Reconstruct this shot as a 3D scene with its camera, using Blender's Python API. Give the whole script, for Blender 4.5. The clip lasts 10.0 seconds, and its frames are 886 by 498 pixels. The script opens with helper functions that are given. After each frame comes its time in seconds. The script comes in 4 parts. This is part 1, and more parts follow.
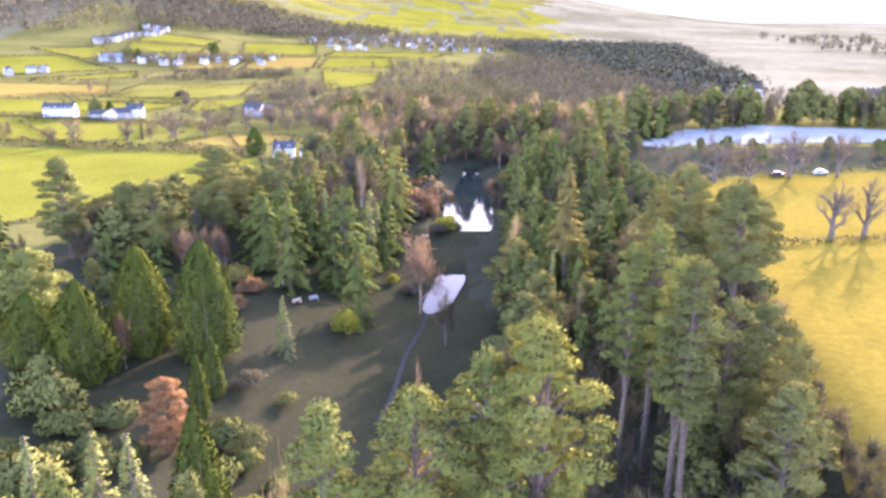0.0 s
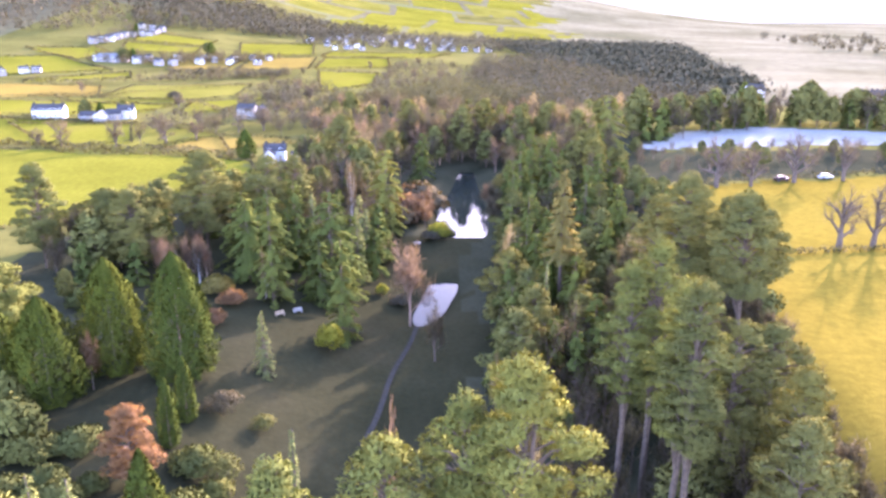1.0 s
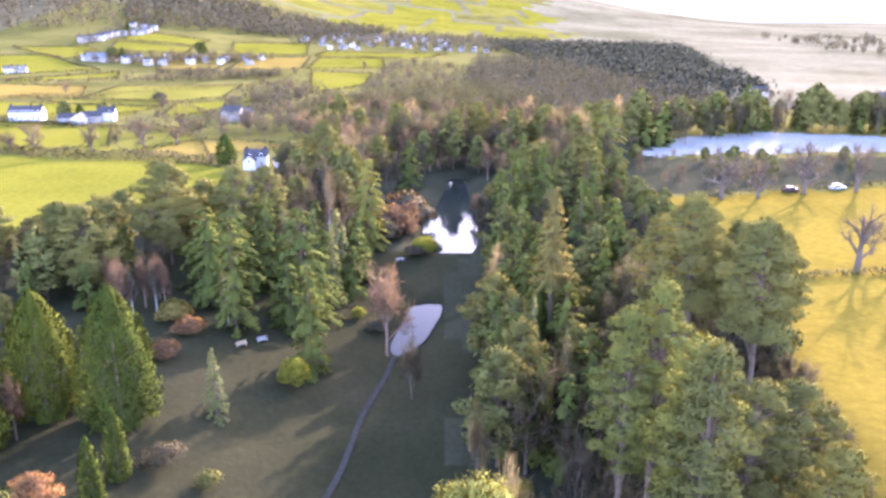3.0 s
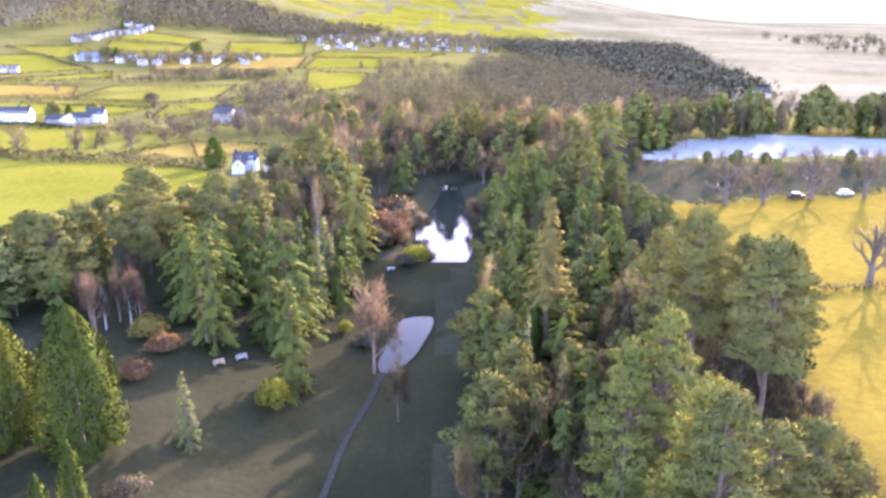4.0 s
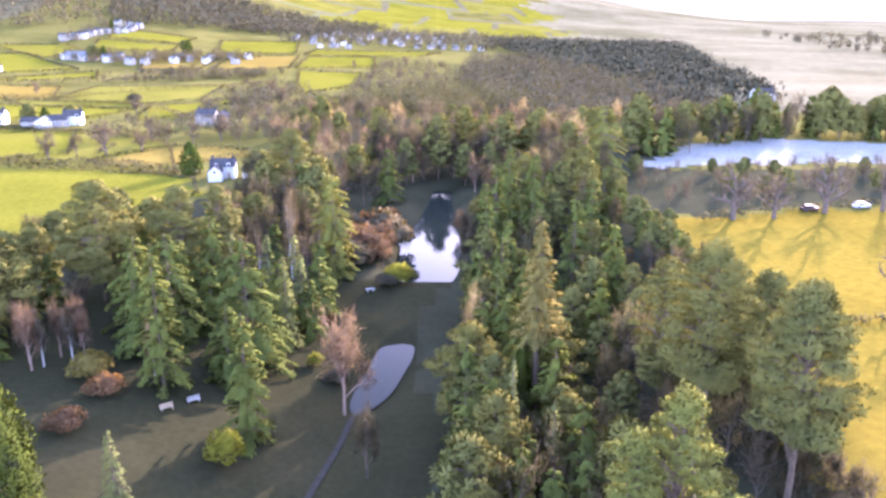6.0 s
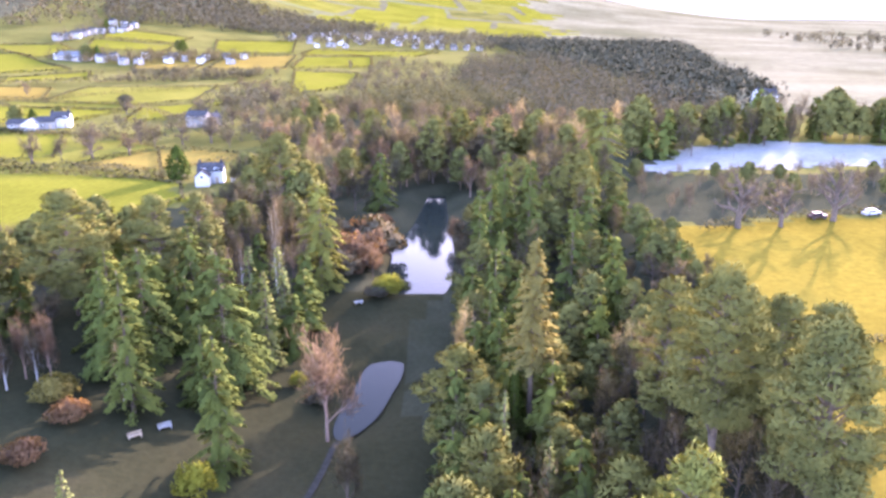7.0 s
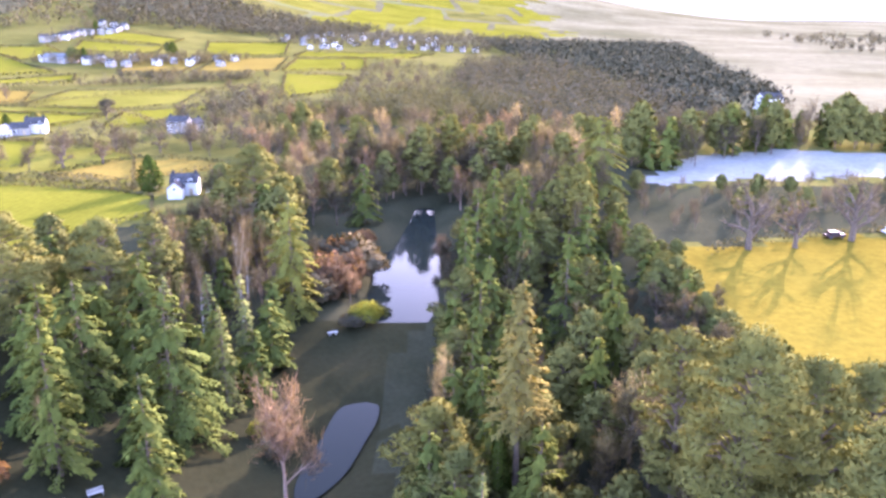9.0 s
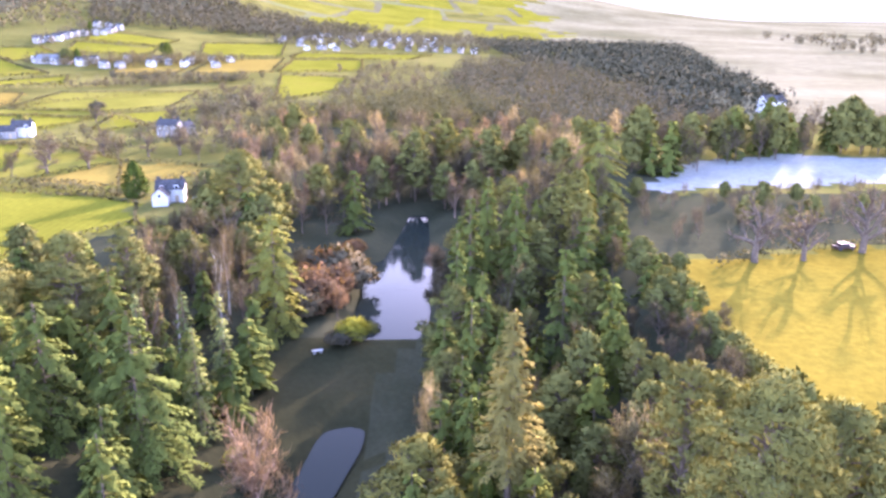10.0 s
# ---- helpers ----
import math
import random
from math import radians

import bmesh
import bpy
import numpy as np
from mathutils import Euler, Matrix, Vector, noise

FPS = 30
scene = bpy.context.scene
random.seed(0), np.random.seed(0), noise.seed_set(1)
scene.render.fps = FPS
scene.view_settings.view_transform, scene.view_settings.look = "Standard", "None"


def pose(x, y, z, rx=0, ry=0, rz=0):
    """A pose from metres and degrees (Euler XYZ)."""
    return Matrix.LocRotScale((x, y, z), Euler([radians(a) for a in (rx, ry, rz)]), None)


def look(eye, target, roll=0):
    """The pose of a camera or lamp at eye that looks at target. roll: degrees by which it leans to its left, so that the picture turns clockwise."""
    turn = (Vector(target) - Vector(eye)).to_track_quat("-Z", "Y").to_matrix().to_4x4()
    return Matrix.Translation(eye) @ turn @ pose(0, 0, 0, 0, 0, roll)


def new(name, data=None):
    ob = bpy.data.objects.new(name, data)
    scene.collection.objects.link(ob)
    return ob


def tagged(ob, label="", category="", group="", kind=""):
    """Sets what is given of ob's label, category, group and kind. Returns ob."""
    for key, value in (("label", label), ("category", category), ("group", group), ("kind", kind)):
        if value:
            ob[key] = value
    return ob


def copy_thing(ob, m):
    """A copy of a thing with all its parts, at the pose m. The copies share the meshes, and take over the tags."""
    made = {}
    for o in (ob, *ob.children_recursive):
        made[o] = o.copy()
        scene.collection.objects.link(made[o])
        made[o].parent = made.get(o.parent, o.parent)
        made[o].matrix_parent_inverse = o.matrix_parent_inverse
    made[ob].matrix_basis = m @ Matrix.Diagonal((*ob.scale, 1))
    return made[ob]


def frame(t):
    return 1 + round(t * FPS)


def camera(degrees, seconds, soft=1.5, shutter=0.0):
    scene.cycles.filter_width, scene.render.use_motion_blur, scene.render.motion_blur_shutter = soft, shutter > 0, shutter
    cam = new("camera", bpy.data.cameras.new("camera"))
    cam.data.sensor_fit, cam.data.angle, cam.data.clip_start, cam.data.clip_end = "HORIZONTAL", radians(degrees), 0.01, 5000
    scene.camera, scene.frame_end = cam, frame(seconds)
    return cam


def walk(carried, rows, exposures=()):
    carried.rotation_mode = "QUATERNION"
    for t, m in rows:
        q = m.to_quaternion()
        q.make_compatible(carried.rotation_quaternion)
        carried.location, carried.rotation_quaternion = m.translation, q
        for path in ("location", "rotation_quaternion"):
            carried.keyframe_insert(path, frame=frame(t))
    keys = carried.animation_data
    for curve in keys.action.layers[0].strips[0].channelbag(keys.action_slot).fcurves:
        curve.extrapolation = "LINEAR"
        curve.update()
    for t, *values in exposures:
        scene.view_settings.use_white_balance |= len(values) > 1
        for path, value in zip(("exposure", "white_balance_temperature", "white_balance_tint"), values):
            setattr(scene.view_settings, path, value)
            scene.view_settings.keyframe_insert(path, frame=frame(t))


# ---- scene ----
cam = camera(59.0, 10.0, soft=2.8)
METRES, EYE, TILT, LEAN, TURN = 75.0, 56.4, -16.8, 0.0, 0.0
ROWS = [
    (0.0, 0.0, 0.0, 0.0, 0.0, 0.0, 0.0),
    (0.5, 0.0126, 0.0454, 0.0129, 0.01, -0.0, -0.0),
    (1.0, 0.0246, 0.091, 0.0259, -0.0, -0.01, -0.02),
    (1.5, 0.0367, 0.1357, 0.0393, -0.0, -0.0, -0.01),
    (2.0, 0.0486, 0.1805, 0.0524, -0.0, -0.03, -0.05),
    (2.5, 0.0599, 0.2259, 0.066, -0.01, -0.05, -0.08),
    (4.0, 0.0915, 0.3684, 0.1078, -0.07, -0.09, -0.14),
    (4.5, 0.1022, 0.4155, 0.1221, -0.09, -0.12, -0.14),
    (5.0, 0.1121, 0.4626, 0.1369, -0.12, -0.17, -0.14),
    (5.5, 0.122, 0.5099, 0.1511, -0.15, -0.2, -0.14),
    (7.0, 0.1527, 0.6546, 0.1958, -0.19, -0.29, -0.07),
    (7.5, 0.1627, 0.7016, 0.2101, -0.21, -0.28, -0.05),
    (8.0, 0.1723, 0.7481, 0.2242, -0.24, -0.27, -0.04),
    (8.5, 0.1821, 0.7941, 0.2386, -0.26, -0.26, -0.03),
    (9.0, 0.192, 0.8415, 0.2532, -0.29, -0.23, -0.04),
    (9.5, 0.2026, 0.8881, 0.268, -0.29, -0.23, -0.03),
    (10.0, 0.2123, 0.935, 0.2829, -0.33, -0.19, -0.05),
]
EXPOSURES = [(0.0, 4.62, 5620, 50), (10.0, 4.62, 5620, 50)]
walk(cam, [(t, pose(0, 0, EYE, TILT, LEAN, TURN) @ pose(METRES * x, METRES * y, METRES * z, 90 + pitch, roll, yaw)) for t, x, y, z, yaw, pitch, roll in ROWS], EXPOSURES)

# ---- light: a low winter sun ahead and to the side, a bright hazy sky ----
SUN_TURN, SUN_UP = 30.0, 14.5
world = bpy.data.worlds.new("world")
scene.world = world
world.use_nodes = True
sky = world.node_tree.nodes.new("ShaderNodeTexSky")
sky.sky_type, sky.sun_disc = "NISHITA", False
sky.sun_elevation, sky.sun_rotation = radians(SUN_UP), radians(SUN_TURN)
sky.air_density, sky.dust_density, sky.ozone_density = 1.0, 1.2, 0.6
back = world.node_tree.nodes["Background"]
back.inputs["Strength"].default_value = 0.15
world.node_tree.links.new(sky.outputs["Color"], back.inputs["Color"])

lamp = bpy.data.lights.new("sun", "SUN")
lamp.energy, lamp.angle, lamp.color = 2.0, radians(0.6), (1.0, 0.89, 0.72)
sun = new("sun", lamp)
tw, up = radians(SUN_TURN), radians(SUN_UP)
toward = Vector((math.sin(tw) * math.cos(up), math.cos(tw) * math.cos(up), math.sin(up)))
sun.matrix_world = look(toward * 300, (0, 0, 0))


# ---- materials ----
def material(name):
    m = bpy.data.materials.new(name)
    m.use_nodes = True
    t = m.node_tree
    return m, t, t.nodes["Principled BSDF"]


def node(t, kind, **values):
    n = t.nodes.new(kind)
    for key, value in values.items():
        n.inputs[key].default_value = value
    return n


def ramp(t, source, *stops):
    r = t.nodes.new("ShaderNodeValToRGB")
    while len(r.color_ramp.elements) < len(stops):
        r.color_ramp.elements.new(0.5)
    for e, (at, c) in zip(r.color_ramp.elements, stops):
        e.position, e.color = at, (*c, 1)
    t.links.new(source, r.inputs["Fac"])
    return r.outputs["Color"]


def mixed(t, fac, a, b, blend="MIX"):
    m = t.nodes.new("ShaderNodeMix")
    m.data_type, m.blend_type = "RGBA", blend
    for value, slot in ((fac, 0), (a, 6), (b, 7)):
        if isinstance(value, bpy.types.NodeSocket):
            t.links.new(value, m.inputs[slot])
        elif slot == 0:
            m.inputs[0].default_value = value
        else:
            m.inputs[slot].default_value = (*value, 1)
    return m.outputs[2]


def earth(name, dark, light, other, coarse=0.02, fine=0.6, rough=0.95, bump=0.3, stripes=0.0):
    """Ground cover: broad patches, fine grain, tufts."""
    m, t, b = material(name)
    where = t.nodes.new("ShaderNodeNewGeometry").outputs["Position"]
    big = node(t, "ShaderNodeTexNoise", Scale=coarse, Detail=6.0, Roughness=0.6)
    small = node(t, "ShaderNodeTexNoise", Scale=fine, Detail=5.0, Roughness=0.7)
    for n in (big, small):
        t.links.new(where, n.inputs["Vector"])
    c = ramp(t, big.outputs["Fac"], (0.32, dark), (0.55, light), (0.75, other))
    c = mixed(t, 0.45, c, ramp(t, small.outputs["Fac"], (0.3, (0.45, 0.45, 0.45)), (0.7, (1.25, 1.25, 1.2))), "MULTIPLY")
    if stripes:
        w = node(t, "ShaderNodeTexWave", Scale=0.16, Distortion=3.0, Detail=2.0)
        t.links.new(where, w.inputs["Vector"])
        c = mixed(t, stripes, c, ramp(t, w.outputs["Fac"], (0.2, (0.75, 0.75, 0.75)), (0.8, (1.1, 1.1, 1.1))), "MULTIPLY")
    t.links.new(c, b.inputs["Base Color"])
    b.inputs["Roughness"].default_value = rough
    b.inputs["Specular IOR Level"].default_value = 0.0
    bp = node(t, "ShaderNodeBump", Strength=bump, Distance=0.4)
    t.links.new(small.outputs["Fac"], bp.inputs["Height"])
    t.links.new(bp.outputs["Normal"], b.inputs["Normal"])
    return m


def leaves(name, dark, light, thin=0.45):
    """Foliage: varied leaf by leaf and tree by tree, letting some light through."""
    m, t, b = material(name)
    g = t.nodes.new("ShaderNodeNewGeometry")
    o = t.nodes.new("ShaderNodeObjectInfo")
    n = node(t, "ShaderNodeTexNoise", Scale=0.35, Detail=3.0)
    t.links.new(g.outputs["Position"], n.inputs["Vector"])
    middle = [(a + b) / 2 for a, b in zip(dark, light)]
    c = ramp(t, g.outputs["Random Per Island"], (0.0, [(a + b) / 2 for a, b in zip(dark, middle)]), (1.0, [(a + b) / 2 for a, b in zip(light, middle)]))
    c = mixed(t, 0.7, c, ramp(t, n.outputs["Fac"], (0.3, (0.6, 0.62, 0.6)), (0.7, (1.2, 1.15, 1.0))), "MULTIPLY")
    c = mixed(t, 0.6, c, ramp(t, o.outputs["Random"], (0.0, (0.72, 0.8, 0.8)), (0.5, (1, 1, 1)), (1.0, (1.25, 1.12, 0.85))), "MULTIPLY")
    t.links.new(c, b.inputs["Base Color"])
    b.inputs["Roughness"].default_value = 0.8
    b.inputs["Specular IOR Level"].default_value = 0.0
    if thin:
        tr = t.nodes.new("ShaderNodeBsdfTranslucent")
        t.links.new(mixed(t, 1.0, c, (1.25, 1.2, 0.55), "MULTIPLY"), tr.inputs["Color"])
        mx = node(t, "ShaderNodeMixShader", Fac=thin)
        t.links.new(b.outputs["BSDF"], mx.inputs[1])
        t.links.new(tr.outputs["BSDF"], mx.inputs[2])
        t.links.new(mx.outputs["Shader"], t.nodes["Material Output"].inputs["Surface"])
    return m


def plain(name, dark, light, scale=1.5, rough=0.8, metal=0.0, bump=0.15, coords="Object", gloss=0.25):
    m, t, b = material(name)
    where = t.nodes.new("ShaderNodeTexCoord").outputs[coords]
    n = node(t, "ShaderNodeTexNoise", Scale=scale, Detail=7.0, Roughness=0.65)
    n2 = node(t, "ShaderNodeTexNoise", Scale=scale * 9, Detail=3.0)
    for q in (n, n2):
        t.links.new(where, q.inputs["Vector"])
    c = ramp(t, n.outputs["Fac"], (0.35, dark), (0.65, light))
    c = mixed(t, 0.3, c, ramp(t, n2.outputs["Fac"], (0.3, (0.7, 0.7, 0.7)), (0.7, (1.15, 1.15, 1.15))), "MULTIPLY")
    t.links.new(c, b.inputs["Base Color"])
    b.inputs["Roughness"].default_value = rough
    b.inputs["Metallic"].default_value = metal
    b.inputs["Specular IOR Level"].default_value = gloss
    bp = node(t, "ShaderNodeBump", Strength=bump, Distance=0.05)
    t.links.new(n2.outputs["Fac"], bp.inputs["Height"])
    t.links.new(bp.outputs["Normal"], b.inputs["Normal"])
    return m


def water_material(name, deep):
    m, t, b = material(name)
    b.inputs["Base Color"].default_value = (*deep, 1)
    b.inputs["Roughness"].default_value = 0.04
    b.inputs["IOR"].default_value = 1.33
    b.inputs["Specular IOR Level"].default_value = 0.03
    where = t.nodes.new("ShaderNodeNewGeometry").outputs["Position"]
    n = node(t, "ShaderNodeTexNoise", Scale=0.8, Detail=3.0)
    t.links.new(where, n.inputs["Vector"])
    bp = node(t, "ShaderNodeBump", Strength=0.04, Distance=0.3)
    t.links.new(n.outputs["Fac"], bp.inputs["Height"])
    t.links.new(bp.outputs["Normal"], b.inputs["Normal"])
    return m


PASTURE = earth("rough_pasture", (0.03933, 0.03846, 0.01049), (0.07079, 0.06555, 0.01748), (0.07953, 0.06555, 0.02272))
BRIGHT = earth("bright_pasture", (0.05813, 0.05755, 0.006887), (0.08021, 0.07722, 0.009188), (0.08241, 0.07139, 0.01206), stripes=0.25)
STRAW = earth("straw_pasture", (0.0859, 0.06338, 0.01432), (0.1094, 0.08118, 0.01763), (0.09761, 0.0762, 0.01541), stripes=0.2)
OLIVE = earth("olive_pasture", (0.05332, 0.05332, 0.008636), (0.08041, 0.07533, 0.01367), (0.08887, 0.07533, 0.01871))
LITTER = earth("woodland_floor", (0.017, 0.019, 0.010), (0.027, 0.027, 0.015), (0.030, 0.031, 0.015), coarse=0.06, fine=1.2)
# lawn grass with the tree shade put into its dark colour
LAWN = earth("shade_painted_lawn", (0.014, 0.0145, 0.007), (0.020, 0.0197, 0.0095), (0.024, 0.0222, 0.0115), coarse=0.05, fine=1.0)
GOLDEN = earth("golden_meadow", (0.07702, 0.05903, 0.008909), (0.09867, 0.07409, 0.01103), (0.08787, 0.06927, 0.01103), coarse=0.04)
FROSTY = earth("frosted_meadow", (0.105, 0.1094, 0.09912), (0.14, 0.144, 0.1294), (0.122, 0.1248, 0.1109), coarse=0.05)
# valley pasture painted pale to stand for the sun's glare
GLARE_PALE = earth("glare_pale_pasture", (0.0527, 0.051, 0.0255), (0.08925, 0.08245, 0.0476), (0.1148, 0.1062, 0.0663), coarse=0.006, fine=0.1)
MOOR = earth("hill_moor", (0.040, 0.036, 0.022), (0.068, 0.064, 0.032), (0.064, 0.076, 0.024), coarse=0.008, fine=0.1)

PINE = leaves("pine_needles", (0.054, 0.055, 0.020), (0.122, 0.118, 0.034), 0.08)
# paler copy of the needles: sunlight and rim light put into the colour
PAINTED_SUN = leaves("sun_painted_needles", (0.0608, 0.06646, 0.01907), (0.1325, 0.1361, 0.03269), 0.1)
FIR = leaves("fir_needles", (0.03825, 0.0494, 0.0144), (0.0867, 0.1007, 0.024), 0.08)
SPRUCE = leaves("spruce_needles", (0.05933, 0.072, 0.02851), (0.1261, 0.1368, 0.04406), 0.1)
CYPRESS = leaves("cypress_scales", (0.01728, 0.02496, 0.00792), (0.06336, 0.08034, 0.01368), 0.05)
LARCH = leaves("pale_larch_sprays", (0.06128, 0.056, 0.02016), (0.1298, 0.1155, 0.04032), 0.15)
RUST = leaves("rust_leaves", (0.082, 0.0492, 0.02788), (0.1517, 0.08856, 0.0492), 0.3)
GOLD = leaves("golden_leaves", (0.085, 0.072, 0.024), (0.17, 0.14, 0.04), 0.3)
YELLOW = leaves("yellow_green_leaves", (0.085, 0.09, 0.014), (0.17, 0.17, 0.026), 0.3)
DARK = leaves("dark_evergreen_leaves", (0.05356, 0.058, 0.0202), (0.08034, 0.085, 0.0245), 0.05)
BROWN = leaves("brown_twigs", (0.0578, 0.04896, 0.03168), (0.1122, 0.0936, 0.05808), 0.2)
HEDGE = leaves("hedge_twigs", (0.0425, 0.0396, 0.024), (0.08925, 0.0792, 0.04), 0.2)
FARWOOD = leaves("distant_bare_wood", (0.0432, 0.039, 0.0272), (0.0828, 0.07176, 0.0476), 0.15)
# darker copy of the distant wood, the slope's shade in its colours
SHADEWOOD = leaves("shade_painted_wood", (0.034, 0.034, 0.022), (0.055, 0.052, 0.034), 0.0)
TWIG = leaves("grey_brown_twigs", (0.0612, 0.051, 0.0352), (0.1156, 0.0952, 0.064), 0.2)
PINK = leaves("pinkish_twigs", (0.1033, 0.06907, 0.04896), (0.179, 0.1218, 0.08568), 0.25)
TAN = leaves("tan_twigs", (0.144, 0.112, 0.064), (0.248, 0.196, 0.112), 0.25)
BARK = plain("bark", (0.045, 0.03375, 0.0225), (0.105, 0.075, 0.0525), 2.0, 0.95, bump=0.5)
PINK_BARK = plain("reddish_bark", (0.14, 0.09, 0.065), (0.26, 0.17, 0.12), 2.0, 0.9, bump=0.3)
PALE_BARK = plain("pale_birch_bark", (0.203, 0.1798, 0.1508), (0.3596, 0.3364, 0.3016), 2.0, 0.8)
WHITE = plain("white_render", (0.34, 0.33, 0.30), (0.43, 0.415, 0.38), 0.4, 0.9, gloss=0.0)
# grey stone of the barns, also walls greyed for shade and haze
GREY_WALL = plain("grey_stone_and_haze_wall", (0.13, 0.12, 0.11), (0.23, 0.215, 0.195), 1.2, 0.9, bump=0.4, gloss=0.05)
SLATE = plain("slate_roof", (0.022, 0.022, 0.023), (0.050, 0.049, 0.049), 1.0, 0.95, bump=0.3, gloss=0.0)
GLASS = plain("window_glass", (0.02, 0.022, 0.026), (0.035, 0.037, 0.042), 0.5, 0.2, gloss=0.12)
FRAME = plain("white_painted_wood", (0.66, 0.66, 0.64), (0.78, 0.78, 0.76), 3.0, 0.6)
TIMBER = plain("weathered_timber", (0.20, 0.15, 0.09), (0.34, 0.26, 0.17), 3.0, 0.85, bump=0.3)
MAROON = plain("dark_car_paint", (0.035, 0.021, 0.018), (0.048, 0.03, 0.025), 2.0, 0.7, gloss=0.04, bump=0.0)
PALE = plain("white_car_paint", (0.26, 0.26, 0.255), (0.32, 0.32, 0.315), 2.0, 0.7, gloss=0.05, bump=0.0)
STONE = plain("pale_stone", (0.20, 0.19, 0.17), (0.30, 0.285, 0.255), 1.5, 0.9, bump=0.4, gloss=0.05)
SHEET = plain("metal_roof_sheet", (0.07, 0.073, 0.075), (0.11, 0.115, 0.118), 0.8, 0.9, 0.0, gloss=0.0)
GRIT = plain("gravel_path", (0.01768, 0.01768, 0.0136), (0.02856, 0.0272, 0.02176), 2.0, 1.0, gloss=0.0)
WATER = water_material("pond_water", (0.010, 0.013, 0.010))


# ---- the lie of the land ----
POND_UPPER = [(2, 204), (11.5, 204), (13.5, 214), (14, 236), (13, 264), (12, 290), (8, 290), (5, 264), (2, 247), (-6, 248), (-13, 250), (-15, 241), (-10, 234), (-4, 236), (0, 230), (0, 216)]
POND_LOWER = [(-1, 174.2), (2.2, 176.2), (4.6, 175.8), (4.8, 171), (3.6, 165), (1.8, 157.5), (-1.0, 152.5), (-3.2, 151.5), (-4.0, 156), (-2.4, 166)]

FROST = [(68, 270), (86, 273), (137, 279), (200, 284), (215, 296), (170, 313), (130, 324), (99, 314), (80, 290)]
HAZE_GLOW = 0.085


def smooth(a, b, v):
    s = np.clip((v - a) / (b - a), 0, 1)
    return s * s * (3 - 2 * s)


def shore(poly, x, y):
    """Distance to a closed outline, negative inside."""
    d = np.full(np.shape(x), 1e9)
    inside = np.zeros(np.shape(x), bool)
    for (ax, ay), (bx, by) in zip(poly, poly[1:] + poly[:1]):
        ex, ey = bx - ax, by - ay
        s = np.clip(((x - ax) * ex + (y - ay) * ey) / (ex * ex + ey * ey), 0, 1)
        d = np.minimum(d, np.hypot(x - ax - s * ex, y - ay - s * ey))
        if ey:
            inside ^= ((ay > y) != (by > y)) & (x < ax + (y - ay) * ex / ey)
    return np.where(inside, -d, d)


def swell(x, y, cx, cy, rx, ry, h, turn=0.0):
    c, s = math.cos(turn), math.sin(turn)
    u, v = ((x - cx) * c + (y - cy) * s) / rx, ((y - cy) * c - (x - cx) * s) / ry
    return h * np.exp(-(u * u + v * v))


def height(x, y):
    """The lie of the land."""
    x, y = np.asarray(x, float), np.asarray(y, float)
    floor = -3 + 1.0 * smooth(120, 190, y) + 2.6 * smooth(186, 203, y)
    side = np.where(x < 5, 3.6, 3.0)
    bank = smooth(12, 46, np.abs(x - 5) + 2 * np.sin(y * 0.06))
    close = 1 - smooth(300, 400, y)
    h = floor * (1 - bank) * close + side * (1 - (1 - bank) * close)
    h = h + 0.7 * np.sin(x * 0.011 + 1) * np.sin(y * 0.009) * smooth(60, 250, np.hypot(x, y - 150))
    h = h + 7 * smooth(560, 900, y) + 0.00002 * np.clip(y - 900, 0, 2600) ** 2 * smooth(-200, 400, -x)
    h = h + 9 * smooth(150, 330, -x) * smooth(620, 900, y)
    h = h + swell(x, y, -760, 1330, 360, 340, 170) + swell(x, y, -420, 2500, 800, 750, 250) + swell(x, y, -1600, 2200, 900, 1300, 260)
    h = h + swell(x, y, 1900, 1700, 700, 1200, 30)
    # the shelf of the golden field, above the wooded bank
    far = smooth(300, 430, y)
    h = h + 8.0 * smooth(26 + 90 * far, 54 + 118 * far, x) * (1 - smooth(460, 760, y))
    for poly, level in ((POND_UPPER, 0.0), (POND_LOWER, -3.0)):
        d = shore(poly, x, y)
        m = smooth(-1.5, 6, d)
        h = np.where(d < 6, (level - 0.8) * (1 - m) + np.maximum(h, level + 0.5) * m, h)
    return h


# ---- building helpers ----
def mesh_of(name, verts, faces, mats=(), slots=None, smooth_faces=False, normals=None):
    """A mesh of quads; normals: the crown's own soft normals, vertex by vertex."""
    me = bpy.data.meshes.new(name)
    verts, faces = np.asarray(verts, np.float32).reshape(-1, 3), np.asarray(faces, np.int32).reshape(-1, 4)
    me.vertices.add(len(verts)), me.loops.add(faces.size), me.polygons.add(len(faces))
    me.vertices.foreach_set("co", verts.ravel())
    me.loops.foreach_set("vertex_index", faces.ravel())
    me.polygons.foreach_set("loop_start", np.arange(0, faces.size, 4, dtype=np.int32))
    me.update(calc_edges=True)
    if normals is not None:
        me.attributes.new("custom_normal", "FLOAT_VECTOR", "POINT").data.foreach_set("vector", np.asarray(normals, np.float32).ravel())
    for m in mats:
        me.materials.append(m)
    if slots is not None:
        me.polygons.foreach_set("material_index", np.asarray(slots, np.int32))
    me.polygons.foreach_set("use_smooth", np.full(len(me.polygons), smooth_faces or normals is not None, bool))
    me.update()
    return me


